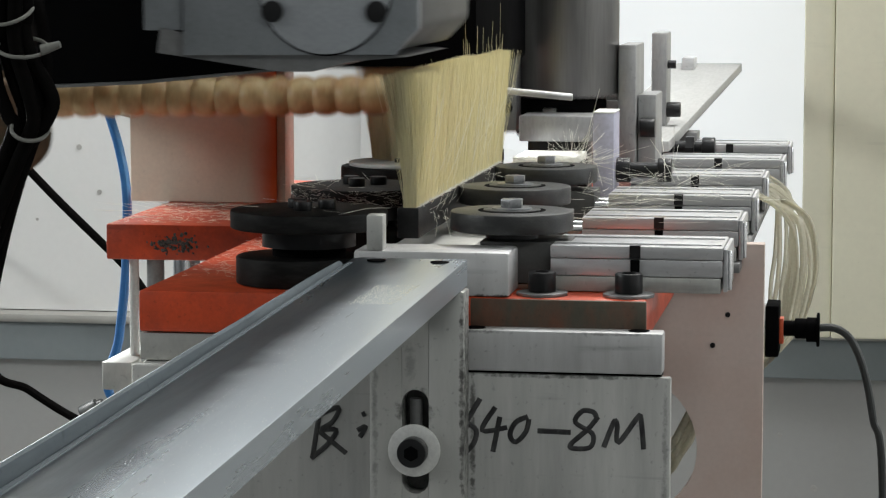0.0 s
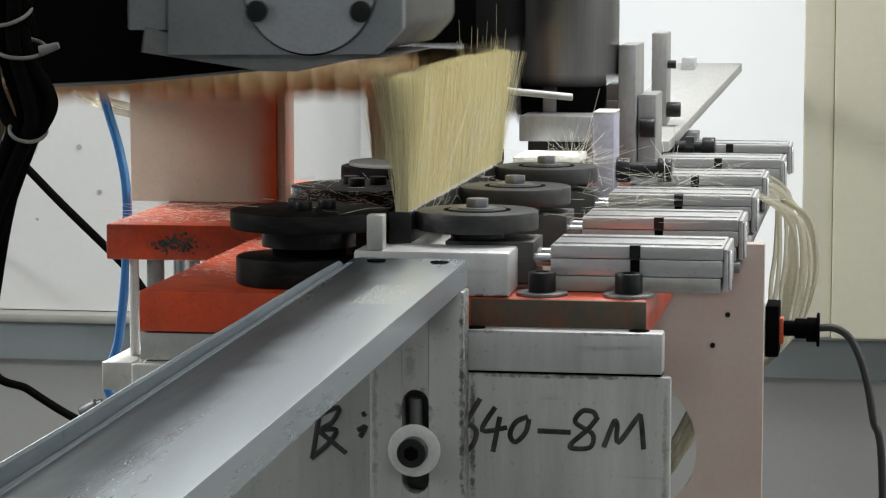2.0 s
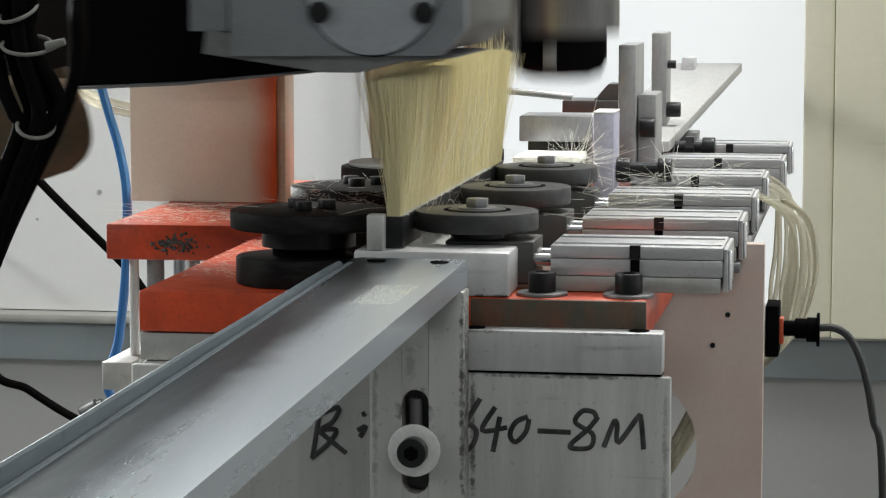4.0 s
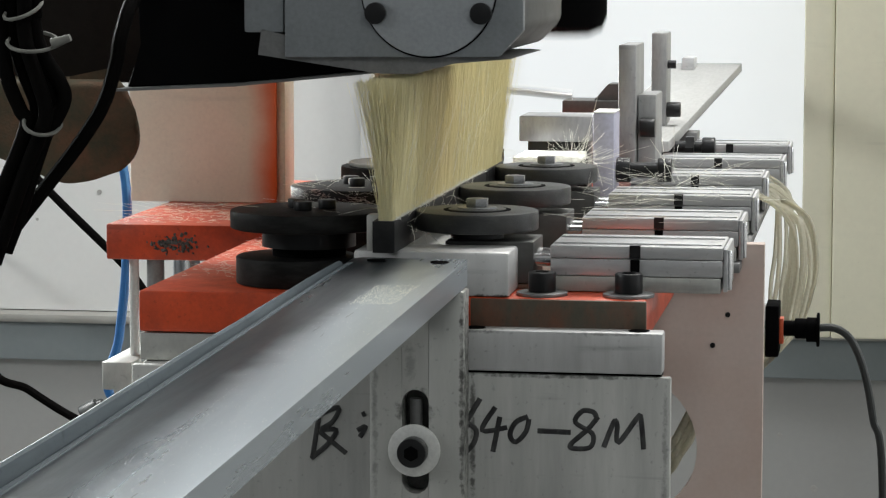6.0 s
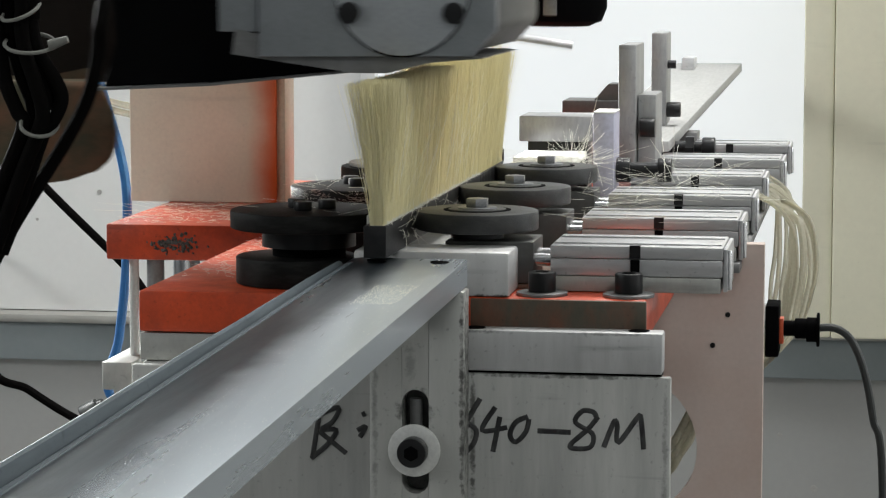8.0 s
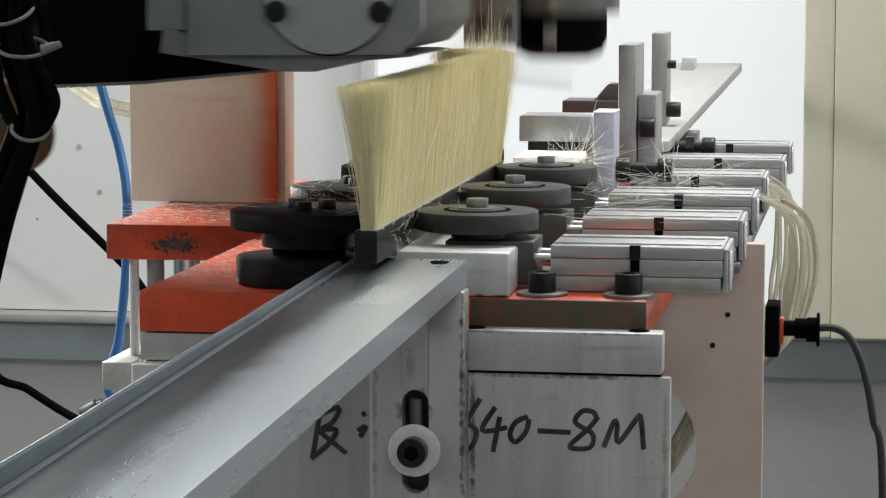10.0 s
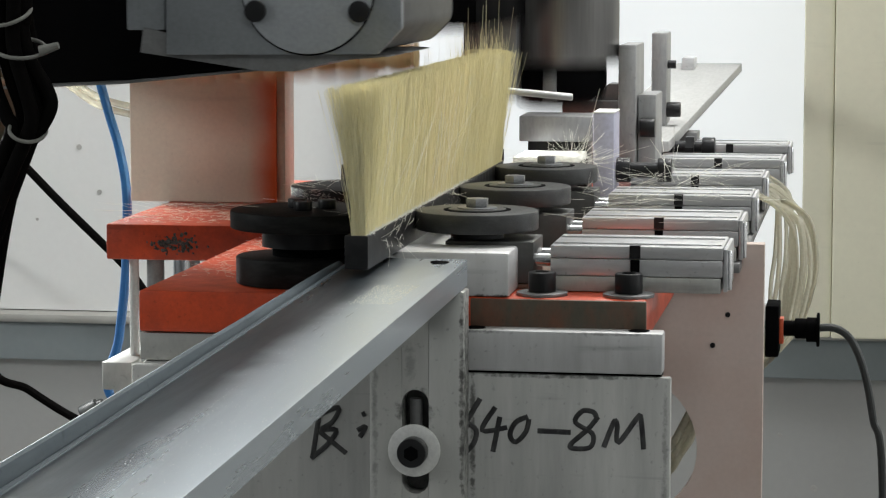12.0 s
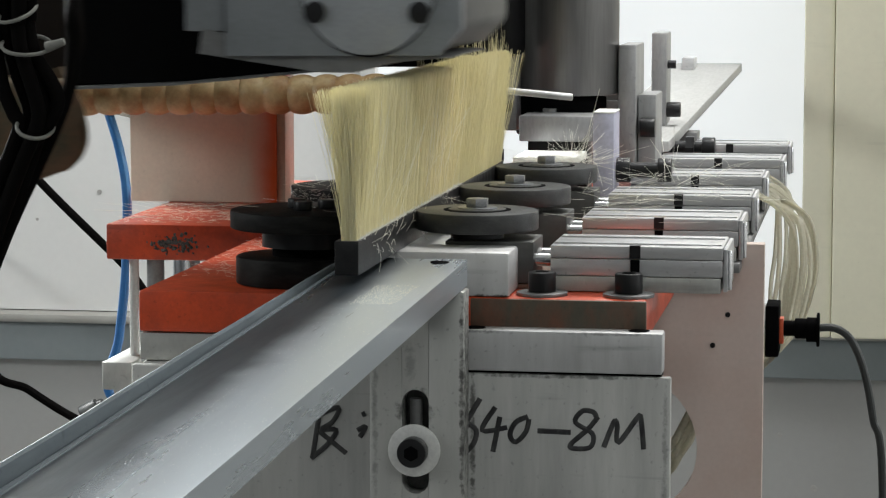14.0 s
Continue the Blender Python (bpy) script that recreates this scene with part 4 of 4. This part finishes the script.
def cable_bundle():
    b = thing("cable_bundle", BUNDLE_AT, "bundle of black cables tied with white ties", "cable bundle")
    y = 1.20
    for dy, run in (
        (0.002, [(-0.3908, 2.70), (-0.3868, 1.30), (-0.3868, 1.1135), (-0.3885, 1.0954), (-0.3853, 1.0786), (-0.3769, 1.0644), (-0.3749, 1.0554), (-0.3813, 1.0436), (-0.3887, 1.0352), (-0.3966, 1.0199), (-0.4038, 0.9988), (-0.4109, 0.9802)]),
        (-0.003, [(-0.3946, 2.70), (-0.3906, 1.30), (-0.3906, 1.1136), (-0.3915, 1.0930), (-0.3899, 1.0788), (-0.3855, 1.0646), (-0.3823, 1.0517), (-0.3843, 1.0426), (-0.3907, 1.0282), (-0.3992, 1.0072), (-0.4064, 0.9887)]),
        (0.004, [(-0.4036, 2.70), (-0.3996, 1.30), (-0.3996, 1.1135), (-0.4000, 1.0928), (-0.3975, 1.0798), (-0.3937, 1.0668), (-0.3890, 1.0538), (-0.3900, 1.0447), (-0.3999, 1.0223), (-0.4099, 0.9985)]),
        (0.0, [(-0.4090, 2.70), (-0.4050, 1.30), (-0.4050, 1.1135), (-0.4049, 1.0928), (-0.4030, 1.0799), (-0.4005, 1.0643), (-0.3954, 1.0514), (-0.3928, 1.0436), (-0.4041, 1.0173), (-0.4126, 0.9988)]),
        (0.006, [(-0.4002, 2.70), (-0.3962, 1.30), (-0.3962, 1.1135), (-0.3972, 1.0875), (-0.3848, 1.0720), (-0.3814, 1.0603), (-0.3805, 1.0512), (-0.3845, 1.0420), (-0.3930, 1.0196), (-0.4004, 0.9997), (-0.4067, 0.9851)]),
        (0.004, [(-0.4158, 2.70), (-0.4118, 1.30), (-0.4118, 1.1134), (-0.4117, 1.0875), (-0.4113, 1.0693), (-0.4103, 1.0510), (-0.4128, 1.0326), (-0.4192, 1.0115)]),
    ):
        part("cable", pipe(B(), [(x, y + dy, z) for x, z in run], 0.0034, 14), CABLE, b)
    for (x, z, w, tilt) in ((-0.3925, 1.0975, 0.0090, -14), (-0.3885, 1.0825, 0.0115, 6), (-0.3850, 1.0450, 0.0080, 22)):
        bm = B()
        ring = [Vector((w * math.cos(a), 0.0105 * math.sin(a), -0.004 * math.sin(a) * -1)) for a in [2 * math.pi * k / 24 for k in range(24)]]
        m = Matrix.Translation((x, y, z)) @ Matrix.Rotation(radians(tilt), 4, "Y")
        pipe(bm, [m @ p for p in ring] + [m @ ring[0]], 0.0009, 6, steps=2)
        part("cable_tie", bm, TIE, b, "white plastic cable tie")
    bm = cyl(B(), (-0.3735, y - 0.004, 1.0830), 0.0026, 0.009, "x", 12, r2=0.0016, turn=Matrix.Rotation(radians(72), 4, "Y"))
    part("tie_tail", bm, TIE, b, "white plastic tie end")
    return b


BUNDLE = cable_bundle()

STRAY_AT = (-0.4077, 1.215, 0.9866)


def stray_cable():
    c = thing("stray_cable", STRAY_AT, "single black cable hanging from the head", "cable", "loose cables")
    bm = pipe(B(), [(-0.3440, 1.304, 1.115), (-0.3446, 1.235, 1.105), (-0.3470, 1.215, 1.0870), (-0.3496, 1.215, 1.0743), (-0.3561, 1.215, 1.0547), (-0.3672, 1.215, 1.0375), (-0.3811, 1.215, 1.0202), (-0.3965, 1.215, 1.0015), (-0.4077, 1.215, 0.9866), (-0.4248, 1.215, 0.9622)], 0.0034)
    part("cable", bm, CABLE, c)
    return c


STRAY = stray_cable()


# ---- the brush: a long strip brush fed towards its free end ----
BRUSH_X, BEND_Y, BEND_R = -0.2284, 1.600, 0.035
BLOCK_Z0, BLOCK_Z1, TIP_Z = 0.9850, 1.0000, 1.0655
TIP_START, TIP_SPEED = 1.3050, 0.01105
MAIN = BEND_Y - TIP_START
SEG = 0.006


def tip(t):
    return TIP_START - TIP_SPEED * t


def bristles(length, count, seed, near_end):
    """Strands standing on a strip that runs from y = 0 to length, x about 0."""
    rnd = random.Random(seed)
    verts, faces = [], []
    for i in range(count):
        a = rnd.uniform(0.0012, length) if not near_end or i % 6 else rnd.uniform(0.0012, 0.022)
        side = rnd.uniform(-1, 1)
        taper = min(1.0, 0.35 + a / 0.018) if near_end else 1.0
        bx = 0.0033 * side
        tx = 0.0076 * side * taper + rnd.gauss(0, 0.0008)
        dy = rnd.gauss(0, 0.0042) + 0.007 * noise.noise(Vector((a * 70 + seed * 3.1, side * 0.7, 1.7)))
        top = TIP_Z + rnd.gauss(0, 0.0006)
        if near_end:
            dy -= 0.0110 * math.exp(-a / 0.014) * rnd.uniform(0.5, 1.1)
            if rnd.random() < (0.10 if a < 0.02 else 0.012):
                dy -= abs(rnd.gauss(0, 0.009))
                tx += rnd.gauss(-0.002, 0.004)
        if not near_end and rnd.random() < 0.06:
            tx += abs(rnd.gauss(0, 0.005))
            dy += rnd.gauss(0, 0.006)
        if rnd.random() < (0.018 if not near_end else 0.003) and (not near_end or a > 0.2):
            top += rnd.expovariate(1 / 0.006)
        r = rnd.uniform(0.00006, 0.00011)
        ang = rnd.uniform(0, 2)
        n0 = len(verts)
        for k, s in enumerate((0.0, 0.55, 1.0)):
            z = BLOCK_Z1 - 0.001 + (top - BLOCK_Z1 + 0.001) * s
            cx, cy = bx + (tx - bx) * s, a + dy * s * s
            for q in range(3):
                w = ang + 2.094 * q
                verts.append((cx + r * math.cos(w), cy + r * math.sin(w), z))
        for k in (0, 1):
            for q in range(3):
                a0, a1 = n0 + 3 * k + q, n0 + 3 * k + (q + 1) % 3
                faces.append((a0, a1, a1 + 3, a0 + 3))
        faces.append((n0 + 6, n0 + 7, n0 + 8))
    me = bpy.data.meshes.new("bristles")
    me.from_pydata(verts, [], faces)
    me.materials.append(BRISTLE)
    return me


def core(y0, y1):
    bm = B()
    a = [(-0.0029, BLOCK_Z1 - 0.001), (0.0029, BLOCK_Z1 - 0.001), (0.0066, TIP_Z - 0.0030), (-0.0066, TIP_Z - 0.0030)]
    prism(bm, a, y0, y1)
    return bm


def block(y0, y1):
    return box(B(), -0.0062, 0.0044, y0, y1, BLOCK_Z0, BLOCK_Z1, 0.0004)


def brush():
    b = thing("strip_brush", (BRUSH_X, TIP_START, 0), "long strip brush of straw-coloured bristles in a black backing", "brush")

    def child(name, bm_or_mesh, material, parent):
        if isinstance(bm_or_mesh, bpy.types.Mesh):
            ob = new(name, bm_or_mesh)
        else:
            ob = make(name, bm_or_mesh, material, (0, 0, 0))
        ob.parent = parent
        return ob

    child("backing", block(0, MAIN), BACKING, b)
    child("packed_bristles", core(0.0170, MAIN), BRISTLE_CORE, b)
    child("bristles", bristles(MAIN, 26000, 3, True), BRISTLE, b)
    rnd = random.Random(33)
    bm = B()
    for i in range(900):
        p = Vector((0.0032 + rnd.uniform(0, 0.0012), rnd.uniform(0.002, MAIN), 1.0001 + rnd.uniform(0, 0.0006)))
        d = Vector((rnd.gauss(0, 0.4), rnd.gauss(0, 1), rnd.gauss(0.2, 0.4))).normalized() * rnd.uniform(0.0006, 0.0022)
        pipe(bm, [p, p + d], 0.00011, 3, steps=1)
    tagged(child("dust_fringe", bm, DUST, b), "pale dust along the root of the bristles", kind="stuff")
    rnd = random.Random(21)
    bm = B()
    for i in range(48):
        p = Vector((0.0049, rnd.uniform(0.020, 0.27), rnd.uniform(0.9885, 1.0015)))
        d = Vector((rnd.uniform(0, 0.35), rnd.gauss(0, 1), rnd.gauss(0.1, 0.6))).normalized() * rnd.uniform(0.004, 0.016)
        pipe(bm, [p, p + d * 0.5 + Vector((rnd.uniform(0, 0.002), 0, rnd.gauss(0, 0.0015))), p + d], 0.00009, 3, steps=3)
    for i in range(26):
        a, lean = rnd.uniform(0.01, 0.26), rnd.gauss(0.015, 0.03)
        p = Vector((0.0050, a, 1.001 + rnd.uniform(0, 0.02)))
        q = Vector((0.0092, a + lean, 1.035 + rnd.uniform(0, 0.03)))
        pipe(bm, [p, (p + q) / 2 + Vector((0.0006, 0, 0)), q], 0.00010, 3, steps=2)
    tagged(child("stuck_lint", bm, SCRAP, b), "pale loose bristles stuck to the backing", kind="stuff")
    segs = []
    backing = block(-0.0002, SEG + 0.0002)
    first = None
    for i in range(int(0.172 / SEG)):
        if first is None:
            s = child("segment", backing, BACKING, b)
            p = child("packed_bristles", core(-0.0004, SEG + 0.0004), BRISTLE_CORE, s)
            q = child("bristles", bristles(SEG, 480, 7, False), BRISTLE, s)
            first = (s.data, p.data, q.data)
        else:
            s = child("segment", first[0], BACKING, b)
            child("packed_bristles", first[1], BRISTLE_CORE, s)
            child("bristles", bristles(SEG, 480, 7 + i, False), BRISTLE, s)
        segs.append(s)
    return b, segs


BRUSH, SEGMENTS = brush()


def on_path(y):
    """The pose on the feed path at arc position y: straight, then round a bend."""
    if y <= BEND_Y:
        return BRUSH_X, y, 0.0
    a = (y - BEND_Y) / BEND_R
    return BRUSH_X - BEND_R + BEND_R * math.cos(a), BEND_Y + BEND_R * math.sin(a), math.degrees(a)


# ---- scraps of bristle strewn over the machine ----
def scraps(name, count, seed, xs, ys, z, ln, lift, label, chaos=1.0):
    rnd = random.Random(seed)
    bm = B()
    for i in range(count):
        p = Vector((rnd.uniform(*xs), rnd.uniform(*ys), z + rnd.uniform(0.0003, 0.0012)))
        a = rnd.uniform(0, 2 * math.pi)
        el = abs(rnd.gauss(0, lift))
        d = Vector((math.cos(a) * math.cos(el), math.sin(a) * math.cos(el) * chaos, math.sin(el))).normalized()
        n = rnd.uniform(*ln)
        q = p + d * n
        mid = (p + q) / 2 + Vector((0, 0, rnd.uniform(-0.02, 0.06) * n))
        pipe(bm, [p, mid, q], rnd.uniform(0.00006, 0.00012), 3, steps=2)
    solo(name, bm, SCRAP, ((xs[0] + xs[1]) / 2, (ys[0] + ys[1]) / 2, z), label, "bristle scraps", kind="stuff")


scraps("bristle_scraps", 8, 17, (-0.440, -0.42), (1.50, 1.60), 0.971, (0.02, 0.04), 0.05, "long pale bristles over the slab edge", 0.3)
scraps("bristle_scraps", 420, 1, (-0.435, -0.345), (1.50, 1.62), 0.970, (0.002, 0.010), 0.08, "pale cut bristle scraps on the orange slab")
scraps("bristle_scraps", 420, 2, (-0.345, -0.26), (1.40, 1.62), 0.9635, (0.001, 0.006), 0.15, "pale cut bristle scraps on the bed plate")
scraps("bristle_scraps", 160, 3, (-0.222, -0.170), (1.60, 1.66), 0.997, (0.010, 0.030), 0.28, "tangle of pale cut bristles on the far rollers")
scraps("bristle_scraps", 34, 13, (-0.186, -0.178), (1.60, 1.63), 0.998, (0.014, 0.030), 1.15, "tuft of upright pale bristles on the far roller")
scraps("bristle_scraps", 110, 4, (-0.170, -0.085), (1.50, 1.72), 0.986, (0.012, 0.040), 0.22, "pale cut bristles on the air cylinders")
scraps("bristle_scraps", 24, 14, (-0.165, -0.10), (1.37, 1.46), 0.987, (0.012, 0.036), 0.12, "long pale bristles across the air cylinders")
scraps("bristle_scraps", 900, 6, (-0.2155, -0.197), (1.085, 1.150), 0.9805, (0.0002, 0.0006), 0.3, "pale yellowish bristle dust on the tray")
scraps("bristle_scraps", 8, 15, (-0.305, -0.250), (1.262, 1.31), 1.0003, (0.010, 0.034), 0.05, "pale bristles lying on the drive roller")
scraps("bristle_scraps", 12, 18, (-0.305, -0.250), (1.395, 1.46), 1.0003, (0.006, 0.026), 0.10, "pale bristle fuzz on the second drive roller")
scraps("bristle_scraps", 500, 16, (-0.347, -0.300), (1.30, 1.62), 0.9637, (0.001, 0.006), 0.2, "pale bristle dust on the bed plate")


def long_strands():
    """Single long bristles that lean over the stop bracket and the cylinders."""
    bm = B()
    for a, b in (((-0.1721, 1.620, 0.9981), (-0.1322, 1.600, 0.9868)), ((-0.1714, 1.640, 0.9974), (-0.1391, 1.645, 1.0075)), ((-0.1783, 1.625, 0.9990), (-0.1729, 1.620, 1.0249)),
                 ((-0.1817, 1.625, 0.9990), (-0.1677, 1.650, 1.0148)), ((-0.1392, 1.640, 1.0121), (-0.1222, 1.620, 0.9869)), ((-0.1328, 1.650, 1.0122), (-0.1282, 1.620, 0.9862)),
                 ((-0.1294, 1.690, 0.9862), (-0.1285, 1.690, 1.0169)), ((-0.1204, 1.600, 0.9869), (-0.0957, 1.650, 0.9973)), ((-0.1820, 1.640, 0.9990), (-0.1700, 1.640, 1.0420))):
        p, q = Vector(a), Vector(b)
        pipe(bm, [p, (p + q) / 2 + Vector((0.0006, 0, 0.0008)), q], 0.00016, 4, steps=3)
    solo("bristle_scraps", bm, SCRAP, (-0.15, 1.62, 0.99), "long pale bristles leaning over the bracket", "bristle scraps", kind="stuff")


def rim_fuzz():
    """Bristle dust clinging to the rim of the second drive roller."""
    rnd = random.Random(52)
    bm = B()
    for i in range(260):
        a = rnd.uniform(math.pi * 0.95, math.pi * 1.75)
        z, da = rnd.uniform(0.9915, 0.9998), rnd.gauss(0, 0.10)
        c = Vector((-0.2765, 1.2935 + PITCH, 0))
        p = c + Vector((0.0387 * math.cos(a), 0.0387 * math.sin(a), z))
        q = c + Vector((0.0389 * math.cos(a + da), 0.0389 * math.sin(a + da), z + rnd.gauss(0, 0.0012)))
        pipe(bm, [p, q], 0.00005, 3, steps=1)
    solo("bristle_scraps", bm, SCRAP, (-0.2765, 1.431, 0.99), "pale fuzz on the rim of a drive roller", "bristle scraps", kind="stuff")


long_strands()
rim_fuzz()


def tray_flecks():
    rnd = random.Random(41)
    for name, count, mat_, x0, x1, label in (("tray_dust", 700, DUST, -0.2195, -0.1915, "fine pale dust flecks on the tray"), ("tray_scuffs", 14, GREASE, -0.2400, -0.2000, "fine dark scuffs along the tray")):
        bm = B()
        for i in range(count):
            y = 0.62 + 0.58 * rnd.random()
            x = rnd.uniform(x0, x1)
            z = 0.9824 - (1.2417 - y) * 0.0145
            if mat_ is DUST:
                r = rnd.uniform(0.00006, 0.00016)
                bmesh.ops.create_icosphere(bm, subdivisions=1, radius=r, matrix=Matrix.Translation((x, y, z + r * 0.3)))
            else:
                ln, w = rnd.uniform(0.004, 0.03), rnd.uniform(0.00005, 0.00010)
                a = rnd.gauss(0, 0.06)
                p, q = Vector((x, y, z)), Vector((x + ln * a, y + ln, z + ln * 0.0145))
                pipe(bm, [p, q], w, 4, steps=1)
        solo(name, bm, mat_, (-0.21, 0.9, 0.98), label, "dust" if mat_ is DUST else "scuff marks", kind="stuff")


tray_flecks()


# ---- what moves ----
def motions():
    step = 2 / 30
    # trimming head and what hangs from it
    head, bundle, stray = [], [], []
    for i in range(211):
        t = i * step
        s = math.sin(2 * math.pi * t / 0.910 - 2.408)
        head.append((t, pose(HEAD_AT[0] + 0.0298 * s, HEAD_AT[1], HEAD_AT[2] - 0.0004 * s)))
        bundle.append((t, pose(BUNDLE_AT[0] + 0.0022 * s, BUNDLE_AT[1], BUNDLE_AT[2] + 0.0004 * s, 0, -1.0 * s, 0)))
        stray.append((t, pose(*STRAY_AT, 0, -13.0 * (1 - s), 0)))
    walk(TRIM_HEAD, head)
    walk(BUNDLE, bundle)
    walk(STRAY, stray)
    # beating head and push rod
    beat, rod = [], []
    for i in range(421):
        t = i / 30
        s = math.sin(2 * math.pi * t / 0.4115 + 1.681)
        beat.append((t, pose(BEAT_AT[0], BEAT_AT[1], BEAT_AT[2] - 0.0387 * s)))
        gap = (t - 0.1725 + 0.20575) % 0.4115 - 0.20575
        u = max(0.0, 1 - (gap / 0.058) ** 2)
        rod.append((t, pose(ROD_AT[0], ROD_AT[1], ROD_AT[2] + 0.0327 * u, 0, 3.0 * u, 0)))
    walk(BEAT_HEAD, beat)
    walk(PUSH_ROD, rod)
    # the brush and its trailing segments
    rows = [(t, pose(BRUSH_X, tip(t), 0)) for t in (0.0, 7.0, 14.0)]
    walk(BRUSH, rows)
    for i, s in enumerate(SEGMENTS):
        keys = []
        for k in range(29):
            t = k * 0.5
            x, y, a = on_path(tip(t) + MAIN + i * SEG)
            keys.append((t, pose(x - BRUSH_X, y - tip(t), 0, 0, 0, a)))
        walk(s, keys)
    # the first pressure roller closes on the brush
    r = ROLLERS[0]
    a = r.location.copy()
    rows = [(0.0, pose(a.x + 0.0170, a.y, a.z)), (0.2, pose(a.x + 0.0170, a.y, a.z)), (0.2667, pose(a.x + 0.004, a.y, a.z)), (0.3, pose(*a)), (1.0, pose(*a)), (14.0, pose(*a))]
    walk(r, rows)


motions()
